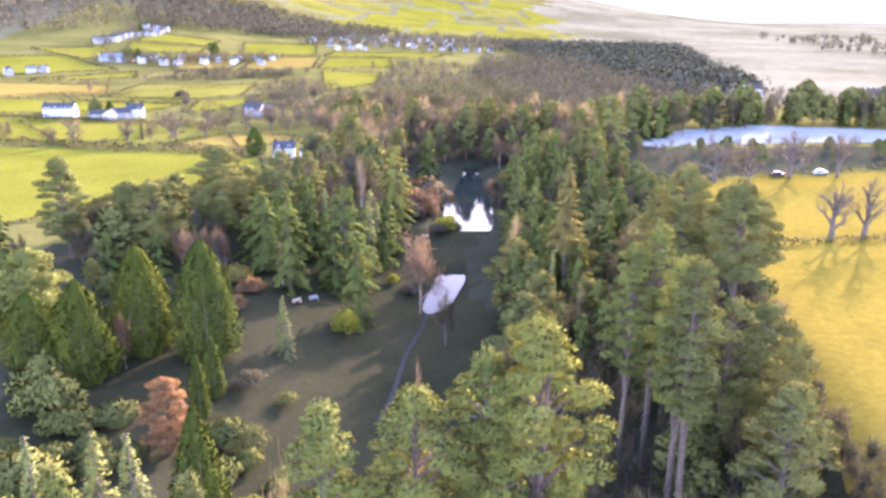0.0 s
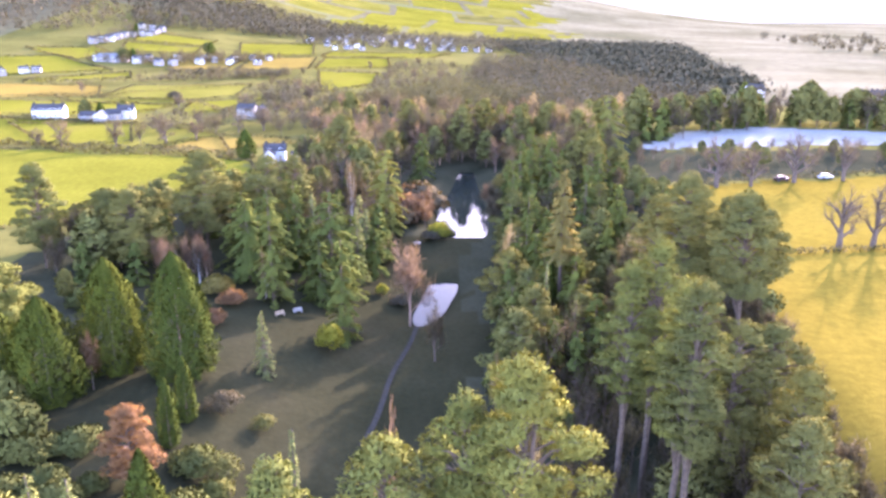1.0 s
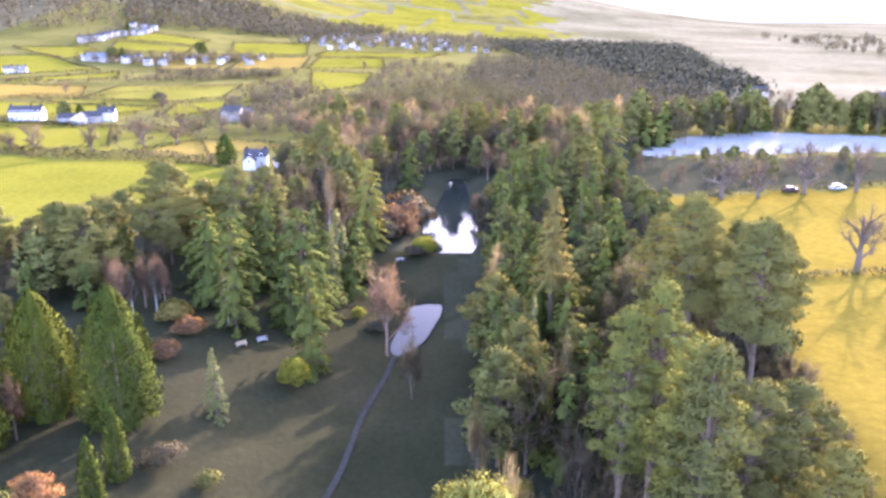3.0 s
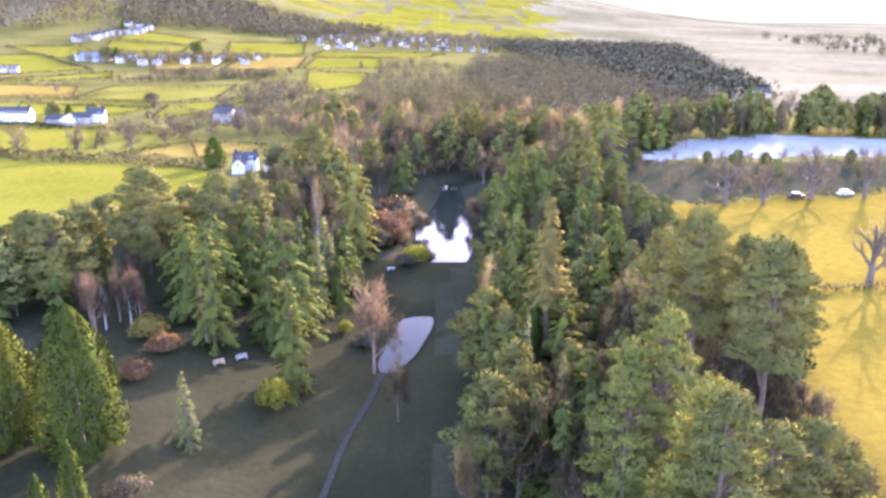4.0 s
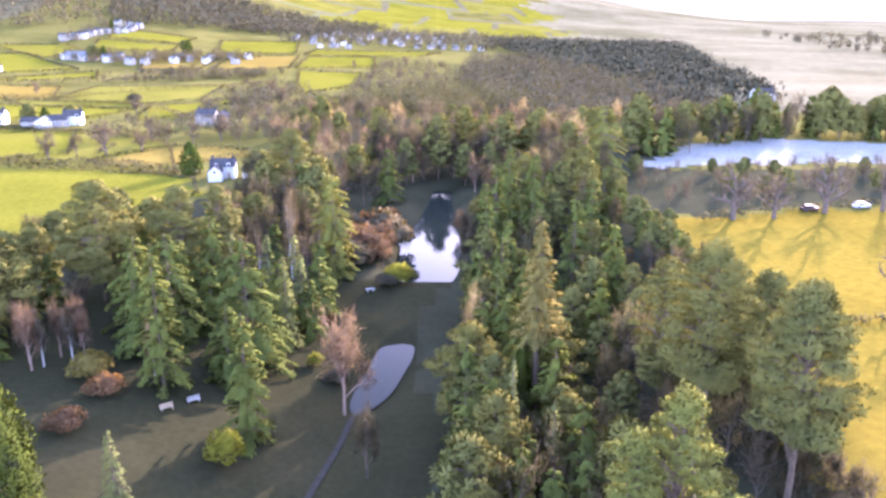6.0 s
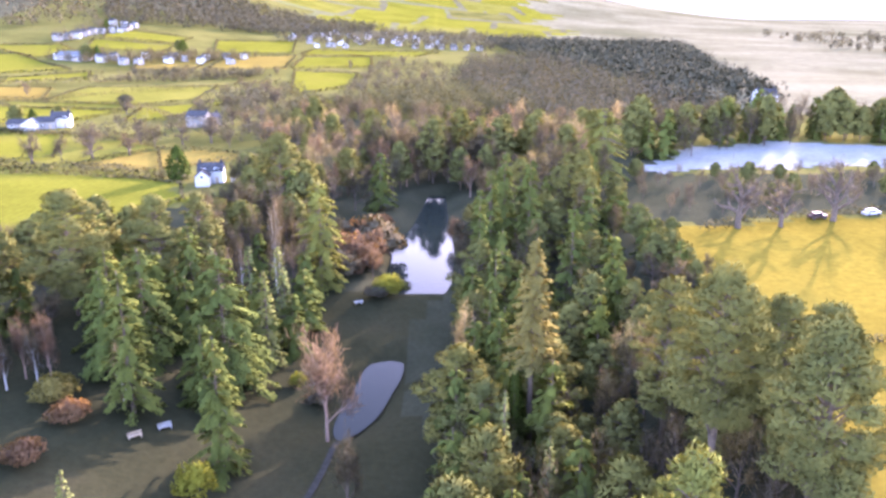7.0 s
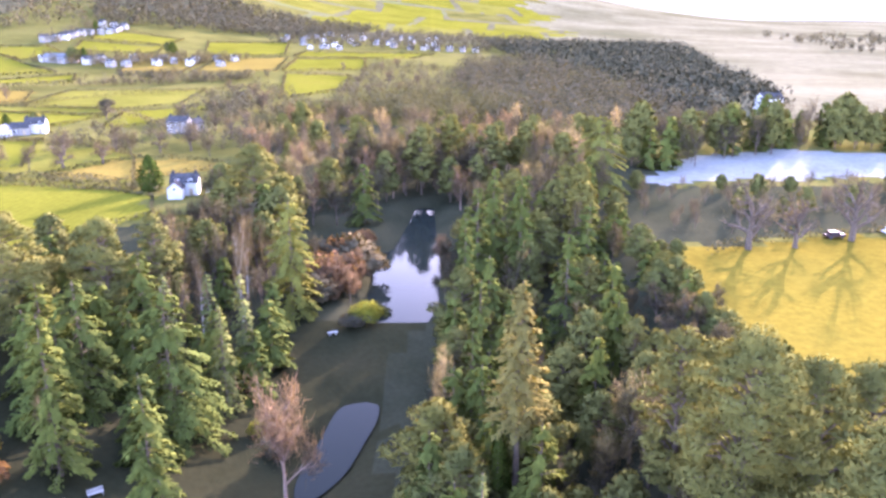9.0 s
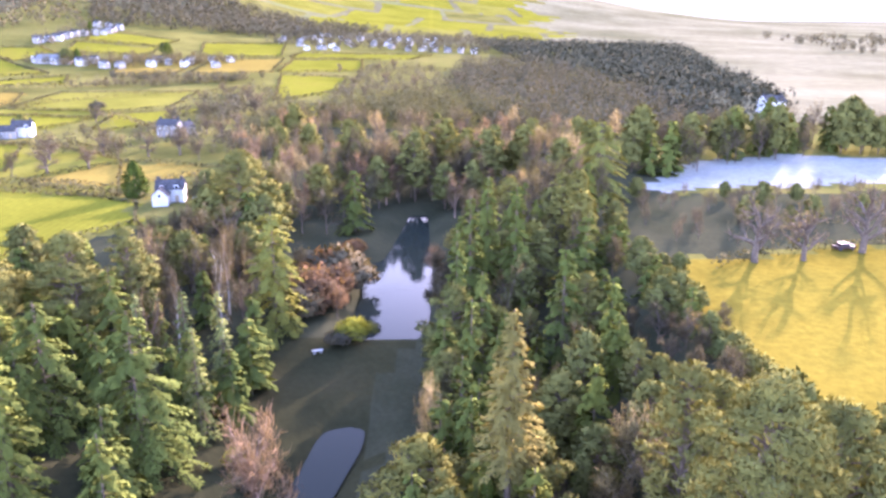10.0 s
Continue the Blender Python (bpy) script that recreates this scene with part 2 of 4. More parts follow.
def part(name, bm, mat, parent, label=""):
    """One mesh object under a thing; bm is a bmesh or a ready mesh."""
    if isinstance(bm, bpy.types.Mesh):
        me = bm
    else:
        me = bpy.data.meshes.new(name)
        bm.to_mesh(me)
        bm.free()
        me.materials.append(mat)
    ob = new(name, me)
    ob.parent = parent
    return tagged(ob, label)


def thing(name, x, y, z, turn, label, category, group="", kind=""):
    ob = new(name)
    ob.matrix_basis = pose(x, y, z, 0, 0, turn)
    ob.empty_display_size = 0.5
    return tagged(ob, label, category, group, kind)


def block(bm, x0, y0, z0, x1, y1, z1):
    v = [bm.verts.new((x, y, z)) for z in (z0, z1) for x, y in ((x0, y0), (x1, y0), (x1, y1), (x0, y1))]
    for q in ((3, 2, 1, 0), (4, 5, 6, 7), (0, 1, 5, 4), (1, 2, 6, 5), (2, 3, 7, 6), (3, 0, 4, 7)):
        bm.faces.new([v[i] for i in q])
    return v


def lift(x, y):
    return float(height(x, y))


def inside(poly, x, y):
    return shore(poly, x, y) < 0


# ---- the ground: one sheet to the horizon ----
def steps(low, high, fine_low, fine_high, fine, grow):
    a = list(np.arange(fine_low, fine_high + 0.01, fine))
    s = fine
    while a[-1] < high:
        s *= grow
        a.append(a[-1] + s)
    s = fine
    while a[0] > low:
        s *= grow
        a.insert(0, a[0] - s)
    return np.array(a)


gx = steps(-4300, 4300, -340, 180, 3.2, 1.06)
gy = steps(-700, 4300, 40, 560, 3.2, 1.026)
GX, GY = np.meshgrid(gx, gy)
# the grid follows the edge between the wood and the golden field
edge_y = np.array([-100.0, 39, 94, 133, 165, 208])
edge_x = np.array([38.0, 39, 47, 52, 55.6, 55.6])
rows_y = np.flatnonzero((gy > -60) & (gy < 210))
edge = np.interp(gy, edge_y, edge_x) + 1.0 * np.sin(gy * 0.31) + 0.8 * np.sin(gy * 0.83 + 1)
for i in rows_y:
    GX[i, np.abs(gx - edge[i]).argmin()] = edge[i]
GZ = height(GX, GY)
index = np.arange(GX.size).reshape(GX.shape)
quads = np.stack([index[:-1, :-1], index[:-1, 1:], index[1:, 1:], index[1:, :-1]], -1).reshape(-1, 4)
FX, FY = (GX[:-1, :-1] + GX[1:, 1:]) / 2, (GY[:-1, :-1] + GY[1:, 1:]) / 2
cover = np.zeros(FX.shape, np.int32)
COVERS = [PASTURE, BRIGHT, STRAW, OLIVE, LITTER, LAWN, GOLDEN, MOOR, FROSTY, GLARE_PALE]
WX = FX + 1.6 * np.sin(FY * 0.21 + 0.6 * np.sin(FX * 0.13)) + 1.1 * np.sin(FY * 0.47 + FX * 0.31)
WY = FY + 1.6 * np.sin(FX * 0.19 + 0.7 * np.sin(FY * 0.11)) + 1.1 * np.sin(FX * 0.43 - FY * 0.37)
GARDEN = [(-95, -100), (-95, 150), (-85, 200), (-70, 240), (-45, 275), (-40, 330), (-60, 380), (-40, 430), (60, 420), (84, 300), (60, 214), (55.6, 208), (55.6, 165), (52, 133), (47, 94), (39, 39), (38, -100)]
RIGHT_FIELD = [(38, -20), (47.1, 93.8), (52.2, 132.9), (55.6, 165.2), (55.6, 207.7), (77.7, 214.5), (222.2, 247.7), (222.2, -20)]


def field(kind, *corners):
    cover[inside(list(corners), WX, WY)] = kind
    return list(corners)


cover[(FY > 1000) | (FX < -420)] = 7
FIELDS = [
    field(1, (-190, 308), (-140, 305), (-99, 299), (-67, 283), (-60, 263), (-74, 240), (-88, 206), (-112, 191), (-200, 215)),
    field(1, (-235, 390), (-175, 379), (-143, 372), (-124, 322), (-144, 314), (-205, 322)),
    field(2, (-92, 343), (-50, 331), (-82, 304), (-112, 311)),
    field(1, (-262, 458), (-144, 443), (-156, 405), (-235, 397)),
    field(2, (-310, 540), (-225, 535), (-205, 484), (-275, 462)),
    field(1, (-290, 571), (-241, 629), (-225, 588), (-285, 553)),
    field(1, (-395, 681), (-335, 709), (-258, 637), (-335, 579)),
    field(1, (-375, 736), (-320, 757), (-284, 717), (-312, 692)),
    field(1, (-313, 856), (-235, 857), (-237, 810), (-302, 804)),
    field(1, (-305, 792), (-234, 800), (-230, 759), (-293, 740)),
    field(2, (-234, 715), (-180, 745), (-176, 657), (-219, 648)),
    field(2, (-174, 753), (-119, 777), (-111, 681), (-168, 659)),
    field(1, (-212, 861), (-144, 921), (-125, 794), (-191, 771)),
    field(1, (-112, 828), (10, 830), (-10, 787), (-115, 780)),
    field(1, (-110, 768), (-51, 777), (-44, 700), (-106, 682)),
    field(1, (-101, 668), (-51, 658), (-47, 576), (-78, 524)),
    field(1, (-62, 510), (-40, 512), (-44, 448), (-54, 438)),
    field(3, (-206, 541), (-131, 563), (-125, 490), (-148, 467), (-200, 471)),
    field(1, (-142, 460), (-103, 489), (-114, 423), (-133, 408)),
    field(1, (-33, 515), (2, 511), (-12, 445)),
    field(3, (-225, 470), (-150, 466), (-146, 444), (-205, 450)),
    field(3, (-200, 372), (-143, 300), (-75, 290), (-95, 345), (-130, 370)),
]
field(1, *FIELDS[1])
field(2, *FIELDS[2])
field(6, *RIGHT_FIELD)
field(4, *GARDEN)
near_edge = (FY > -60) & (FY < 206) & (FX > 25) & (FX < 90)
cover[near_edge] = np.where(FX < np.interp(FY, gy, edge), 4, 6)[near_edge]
# garden floor left of the stream gets the shade-darkened lawn
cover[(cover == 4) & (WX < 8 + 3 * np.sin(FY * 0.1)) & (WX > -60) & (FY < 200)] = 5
# pastures on the far hillside, parted by walls
for i in range(63):
    hx, hy = -560 + 112 * (i % 9) + 34 * math.sin(i // 9 * 2.1), 1190 + 140 * (i // 9) + 12 * math.sin(i * 1.3)
    if hx < -380 and hy < 1700:
        continue
    wide, deep, skew = 51 + 2 * math.sin(i * 3.7), 62 + 4 * math.cos(i * 1.9), 16 * math.sin(i // 9 * 1.7)
    field((1, 3, 1, 0, 1, 3, 1)[i % 7], (hx - wide, hy - deep), (hx + wide, hy - deep + 6), (hx + wide + skew, hy + deep + 6), (hx - wide + skew, hy + deep))
# the right valley takes the cover with glare in its colour
cover[(FX > 120 + 0.05 * FY + 30 * np.sin(FY * 0.021) + 14 * np.sin(FY * 0.083 + 1)) & (FY > 380)] = 9
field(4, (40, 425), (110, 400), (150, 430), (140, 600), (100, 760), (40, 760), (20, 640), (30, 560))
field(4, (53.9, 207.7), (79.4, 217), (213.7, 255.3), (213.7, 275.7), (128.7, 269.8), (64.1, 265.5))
field(8, *FROST)
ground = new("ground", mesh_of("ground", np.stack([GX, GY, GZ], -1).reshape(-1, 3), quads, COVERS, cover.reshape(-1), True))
tagged(ground, "winter valley floor of green and straw pastures", "ground", kind="structure")


def sheet_of_water(name, poly, level, label):
    n = len(poly)
    edge = []
    for i in range(n):
        a, b, c, d = (Vector(poly[(i + k) % n]) for k in (-1, 0, 1, 2))
        for s in (0, 0.25, 0.5, 0.75):
            edge.append(0.5 * ((2 * b) + (c - a) * s + (2 * a - 5 * b + 4 * c - d) * s * s + (3 * b - a - 3 * c + d) * s ** 3))
    mid = sum(edge, Vector((0, 0))) / len(edge)
    edge = [mid + (e - mid) * 1.06 for e in edge]
    bm = bmesh.new()
    bm.faces.new([bm.verts.new((e.x, e.y, level)) for e in edge])
    me = bpy.data.meshes.new(name)
    bm.to_mesh(me)
    bm.free()
    me.materials.append(WATER)
    return tagged(new(name, me), label, "water", kind="structure")


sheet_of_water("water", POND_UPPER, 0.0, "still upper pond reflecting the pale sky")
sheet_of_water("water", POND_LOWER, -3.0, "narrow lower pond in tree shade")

# far hills that close the valley, their haze painted as an even glow
bm = bmesh.new()
ring = []
for i in range(121):
    a = radians(-150 + 300 * i / 120)
    top = 210 + 60 * noise.noise((i * 0.13, 3.0, 0)) + 25 * noise.noise((i * 0.5, 9.0, 0))
    ring.append([bm.verts.new((4200 * math.sin(a), 4200 * math.cos(a), z)) for z in (-60, top)])
for p, q in zip(ring, ring[1:]):
    bm.faces.new((p[0], q[0], q[1], p[1]))
me = bpy.data.meshes.new("backdrop")
bm.to_mesh(me)
bm.free()
HAZE, t, b = material("painted_haze")
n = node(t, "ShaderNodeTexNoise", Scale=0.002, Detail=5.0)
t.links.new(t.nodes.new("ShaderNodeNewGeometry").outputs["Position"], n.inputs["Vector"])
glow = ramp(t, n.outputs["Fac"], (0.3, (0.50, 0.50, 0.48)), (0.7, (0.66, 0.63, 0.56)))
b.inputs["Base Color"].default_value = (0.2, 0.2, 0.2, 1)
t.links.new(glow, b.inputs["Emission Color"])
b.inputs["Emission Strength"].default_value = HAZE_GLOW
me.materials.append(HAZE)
tagged(new("backdrop", me), "far hills with haze painted as a pale glow", "hills", kind="structure")


# ---- trees ----
def unit(v):
    return v / (np.linalg.norm(v, axis=-1, keepdims=True) + 1e-6)


def sprigs(rng, centres, along, size, spread=0.35, slim=0.3, out=None, loose=0.35):
    """Small leaf-shaped quads at the centres; along: their directions; out: which way the foliage faces there."""
    k = len(centres)
    a = along / (np.linalg.norm(along, axis=1, keepdims=True) + 1e-6) + rng.normal(0, spread, (k, 3))
    a /= np.linalg.norm(a, axis=1, keepdims=True) + 1e-6
    out = unit(unit(along if out is None else out) + rng.normal(0, 0.12, (k, 3)))
    side = np.cross(a, out + rng.normal(0, loose, (k, 3)))
    side /= np.linalg.norm(side, axis=1, keepdims=True) + 1e-6
    s = (size * rng.uniform(0.6, 1.3, k))[:, None]
    v = np.stack([centres - a * s * 0.5, centres + side * s * slim, centres + a * s * 0.62, centres - side * s * slim * 0.9], 1)
    turned = np.einsum("ij,ij->i", np.cross(v[:, 1] - v[:, 0], v[:, 2] - v[:, 0]), out) < 0
    v[turned] = v[turned][:, [0, 3, 2, 1]]
    return v.reshape(-1, 3), np.arange(4 * k).reshape(-1, 4), np.repeat(out, 4, 0)


def tube(points, radii, sides=5):
    """A tapered limb through the points."""
    v, q = [], []
    for i, (p, r) in enumerate(zip(points, radii)):
        d = np.asarray(points[min(i + 1, len(points) - 1)]) - np.asarray(points[max(i - 1, 0)])
        d = d / (np.linalg.norm(d) + 1e-9)
        u = np.cross(d, (0.3, 1, 0.1) if abs(d[2]) > 0.5 else (0, 0, 1))
        u /= np.linalg.norm(u)
        w = np.cross(d, u)
        for k in range(sides):
            a = 2 * math.pi * k / sides
            v.append(np.asarray(p) + r * (u * math.cos(a) + w * math.sin(a)))
    for i in range(len(points) - 1):
        for k in range(sides):
            a, b = i * sides + k, i * sides + (k + 1) % sides
            q.append((a, b, b + sides, a + sides))
    return v, q


def joined(pieces):
    v, q, at = [], [], 0
    for pv, pq in pieces:
        v.extend(pv)
        q.extend([tuple(i + at for i in f) for f in pq])
        at += len(pv)
    return v, q


def trunk_points(rng, h, lean=0.02, n=6):
    p = np.zeros((n + 1, 3))
    p[:, 2] = np.linspace(-0.6, h, n + 1)
    p[1:, :2] = np.cumsum(rng.normal(0, lean * h / n, (n, 2)), 0)
    return p


def conifer(rng, h, r, leaf, whorls, droop, base, power, ragged, per):
    """Whorls of drooping boughs carrying flat sprays; a tree of height h and reach r."""
    stem = trunk_points(rng, h, 0.01)
    limbs, centres, along, facing = [], [], [], []
    for w in range(whorls):
        f = base + (1 - base) * (w / whorls) ** 0.92
        z = f * h
        reach = r * max(0.05, (1 - (f - base) / (1 - base))) ** power
        for k in range(rng.integers(4, 7)):
            a = rng.uniform(0, 2 * math.pi)
            length = reach * rng.uniform(1 - ragged, 1 + 0.4 * ragged) + 0.12
            out = np.array((math.cos(a), math.sin(a), 0.0))
            rise = 0.35 * (f ** 2) - 0.15
            n = max(4, int(per * length))
            s = np.sqrt(rng.uniform(0.03, 1.0, n))
            mid = out * length
            wobble = np.cross(out, (0, 0, 1))
            across = rng.normal(0, 0.15 * length + 0.06, n) * (1.15 - s * 0.8)
            c = s[:, None] * mid + across[:, None] * wobble
            c[:, 2] += z + rise * s * length - droop * (s ** 2) * length + rng.normal(0, 0.10 * leaf + 0.05, n) - 0.16 * np.abs(across)
            centres.append(c)
            d = np.tile(out, (n, 1)) + wobble * (np.sign(across) * 0.7)[:, None]
            d[:, 2] = rise - 2 * droop * s - 0.15
            along.append(d)
            facing.append(np.tile(out, (n, 1)) + wobble * (across / (0.3 * length + 0.1))[:, None] * 0.4 + np.array((0, 0, 0.45)))
            if length > 1.2 and k < 3:
                pts = [np.array((0, 0, z)), out * length * 0.5 + np.array((0, 0, z + rise * 0.5 * length - droop * 0.25 * length)), mid + np.array((0, 0, z + rise * length - droop * length))]
                limbs.append(tube(pts, (0.05 + 0.012 * length, 0.04, 0.01), 3))
    c, d = np.concatenate(centres), np.concatenate(along)
    return stem, limbs, sprigs(rng, c, d, leaf, 0.25, 0.24, np.concatenate(facing))


def clumps(rng, blobs, leaf, density, slim=0.3):
    centres, along, facing = [], [], []
    for x, y, z, rx, rz in blobs:
        n = int(density * rx * (rx + rz)) + 12
        u = rng.normal(0, 1, (n, 3))
        u /= np.linalg.norm(u, axis=1, keepdims=True)
        u[:, 2] = np.where(u[:, 2] < -0.3, u[:, 2] * 0.4, u[:, 2])
        rad = rng.uniform(0.45, 1.0, n) ** 0.5 * rng.uniform(0.8, 1.12, n)
        centres.append(np.array((x, y, z)) + u * rad[:, None] * np.array((rx, rx, rz)))
        along.append(np.cross(u, rng.normal(0, 1, (n, 3))) + 0.7 * u + np.array((0, 0, 0.3)))
        facing.append(u + unit(np.array((x, y, 0.0))) * 0.7 + np.array((0, 0, 0.2)))
    return sprigs(rng, np.concatenate(centres), np.concatenate(along), leaf, 0.4, slim, np.concatenate(facing))


def pine_shape(rng, h, r, leaf=0.6, density=62, bare=0.22):
    stem = trunk_points(rng, h * 0.93, 0.03)
    blobs, limbs = [], []
    n = int(34 + 5.0 * r + 0.6 * h)
    for i in range(n):
        f = (i + 0.5) / n
        a = i * 2.4 + rng.uniform(-0.5, 0.5)
        z = h * (bare + (0.97 - bare) * f)
        reach = r * (math.sin(math.pi * (0.16 + 0.80 * f)) ** 0.7) * rng.uniform(0.35, 1.02)
        size = (0.27 * r + 0.35) * rng.uniform(0.6, 1.3) * (1.05 - 0.35 * f)
        c = (reach * math.cos(a), reach * math.sin(a), z)
        blobs.append((*c, size, size * 0.5))
        limbs.append(tube([np.array((0, 0, z - 0.12 * h * (1 - f) - 0.6)), np.array(c) * np.array((0.5, 0.5, 1)) - np.array((0, 0, 0.3)), np.array(c)], (0.11, 0.08, 0.03), 4))
    blobs.append((0, 0, h * 0.965, 0.28 * r + 0.3, 0.035 * h + 0.3))
    return stem, limbs, clumps(rng, blobs, leaf, density * (1.25 if leaf < 0.65 else 1.0), 0.15 if leaf < 0.65 else 0.22)


def cypress_shape(rng, h, r, leaf=0.42):
    stem = trunk_points(rng, h * 0.9, 0.01)
    n = int(1150 * (r + 1) * h * 0.14 * min(1, (0.42 / leaf) ** 1.6))
    f = rng.uniform(0, 1, n) ** 1.25
    a = rng.uniform(0, 2 * math.pi, n)
    lobes = 1 + 0.14 * np.sin(a * 5 + 7 * f) + 0.10 * np.sin(a * 9 - 23 * f + 1) + 0.07 * np.sin(a * 17 + 41 * f)
    rad = r * np.clip((1 - f ** 2.2) ** 0.8 * (0.72 + 0.28 * np.minimum(1, f * 4)), 0.02, 1) * lobes * rng.uniform(0.8, 1.03, n)
    c = np.stack([rad * np.cos(a), rad * np.sin(a), 0.2 + f * h], 1)
    d = np.stack([np.cos(a) * 0.5, np.sin(a) * 0.5, np.full(n, 1.0)], 1)
    return stem, [], sprigs(rng, c, d, leaf * 0.68 * (1 + 0.08 * r), 0.35, out=d * np.array((2, 2, 0.3)))


def bush_shape(rng, h, r, leaf=0.36):
    blobs = []
    for i in range(13):
        a, q = i * 2.4, math.sqrt((i + 0.5) / 13)
        blobs.append((r * 0.72 * q * math.cos(a), r * 0.72 * q * math.sin(a), h * (0.66 - 0.36 * q) * rng.uniform(0.8, 1.15), r * 0.40, h * 0.30))
    stem = trunk_points(rng, h * 0.5, 0.03)
    return stem, [], clumps(rng, blobs, leaf, 44)


def bare_shape(rng, h, r, twigs=1.0, upright=0.5, sides=4, stout=0.009):
    """A leafless tree: forking limbs and a haze of fine twigs."""
    stem = trunk_points(rng, h * 0.55, 0.03, 5)
    limbs, tips = [], []

    def grow(p, d, length, thick, level):
        n = 3
        pts, q = [p], p
        for _ in range(n):
            d = d + rng.normal(0, 0.16, 3) + np.array((0, 0, 0.07 * upright))
            d = d / np.linalg.norm(d)
            q = q + d * length / n
            pts.append(q)
        limbs.append(tube(pts if level < 2 else pts[::len(pts) - 1], np.linspace(thick, thick * 0.45, n + 1 if level < 2 else 2), sides if level < 2 else 3))
        if level >= 2:
            for s in np.linspace(0.15, 1, 4):
                tips.append((p + (q - p) * s, d, length))
        if level < 3:
            for k in range(3 if level else 4):
                s = rng.uniform(0.4, 1.0)
                base = pts[0] + (pts[-1] - pts[0]) * s
                e = d + rng.normal(0, 0.55, 3)
                e[2] = e[2] * 0.7 + 0.25 * upright
                grow(base, e / np.linalg.norm(e), length * rng.uniform(0.55, 0.75), thick * 0.5, level + 1)

    for k in range(8):
        a = k * 2.4 + rng.uniform(-0.4, 0.4)
        z = h * (0.14 + 0.40 * k / 8)
        e = np.array((math.cos(a), math.sin(a), 0.35 + upright * (0.7 + 0.12 * k)))
        grow(np.array((0, 0, z)), e / np.linalg.norm(e), 0.28 * h, stout * h, 1)
    c = np.array([p for p, d, l in tips])
    d = np.array([d for p, d, l in tips])
    reps = max(1, round(4.6 * twigs))
    c = np.repeat(c, reps, 0) + rng.normal(0, 0.045 * h, (len(c) * reps, 3))
    d = np.repeat(d, reps, 0) + rng.normal(0, 0.7, (len(d) * reps, 3)) + np.array((0, 0, 0.3))
    d /= np.linalg.norm(d, axis=1, keepdims=True)
    side = np.cross(d, rng.normal(0, 1, d.shape))
    side /= np.linalg.norm(side, axis=1, keepdims=True)
    ln = 0.085 * h * rng.uniform(0.5, 1.3, len(c))[:, None]
    wd = 0.030 + 0.0022 * h
    v = np.stack([c - side * wd, c + side * wd, c + d * ln + side * wd * 0.3, c + d * ln - side * wd * 0.3], 1).reshape(-1, 3)
    limit = np.hypot(v[:, 0], v[:, 1]).max()
    squeeze = np.array((r / limit, r / limit, h / v[:, 2].max()))
    soft = np.repeat(unit(c * np.array((1, 1, 0.5)) - np.array((0, 0, 0.28 * h)) + rng.normal(0, 0.12 * h, c.shape)), 4, 0)
    limbs = [([np.asarray(p) * squeeze for p in lv], lq) for lv, lq in limbs]
    return stem * np.array((1, 1, squeeze[2])), limbs, (v * squeeze, np.arange(len(v)).reshape(-1, 4), soft)


KINDS = {
    "pine": (PINE, BARK, "tall rounded pine with dark needle clumps", "pine tree"),
    "pine_light": (PAINTED_SUN, BARK, "lush pine, needles painted pale green as if sunlit", "pine tree"),
    "fir": (FIR, BARK, "tall fir with drooping dark green boughs", "fir tree"),
    "fir_broad": (PAINTED_SUN, BARK, "very tall broad fir with ragged crown", "fir tree"),
    "spruce": (SPRUCE, BARK, "slender blue-green spruce with pointed top", "spruce tree"),
    "larch": (LARCH, BARK, "thin pale feathery conifer with open crown", "conifer"),
    "cypress": (CYPRESS, BARK, "dense conical cypress with sunlit yellow-green edge", "cypress tree"),
    "rust": (RUST, BARK, "rust-brown beech holding its dead leaves", "beech tree"),
    "bare": (TWIG, BARK, "leafless grey-brown winter tree", "bare tree"),
    "bare_oak": (TWIG, BARK, "spreading leafless oak with stout forking limbs", "oak tree"),
    "bare_dark": (FARWOOD, BARK, "dark leafless tree with dense twigs", "bare tree"),
    "bare_pink": (PINK, PINK_BARK, "leafless tree with a haze of pinkish twigs", "bare tree"),
    "bare_birch": (TWIG, PALE_BARK, "slender leafless birch with white trunk", "birch tree"),
    "bare_rust": (PINK, BARK, "small reddish leafless tree", "bare tree"),
    "bare_tan": (TAN, BARK, "pale tan leafless tree crown", "bare tree"),
    "bush_olive": (PINE, BARK, "rounded olive-green garden shrub", "shrub"),
    "bush_brown": (FARWOOD, BARK, "brown twiggy shrub in shade", "shrub"),
    "bush_gold": (GOLD, BARK, "golden-leaved shrub on the lawn", "shrub"),
    "bush_rust": (RUST, BARK, "rusty orange shrub beside the water", "shrub"),
    "bush_yellow": (YELLOW, BARK, "bright yellow-green shrub near the pond", "shrub"),
    "bush_dark": (DARK, BARK, "dark evergreen dome-shaped shrub", "shrub"),
}
NAMES = {"pine": "pine_tree", "fir": "fir_tree", "spruce": "spruce_tree", "larch": "conifer_tree", "cypress": "cypress_tree", "rust": "beech_tree", "bush": "shrub", "bare": "bare_tree"}
planted = [(-27, 142, 5), (-24, 137, 3), (-17.6, 132, 7), (-15, 127, 5), (-4.6, 195, 3)]


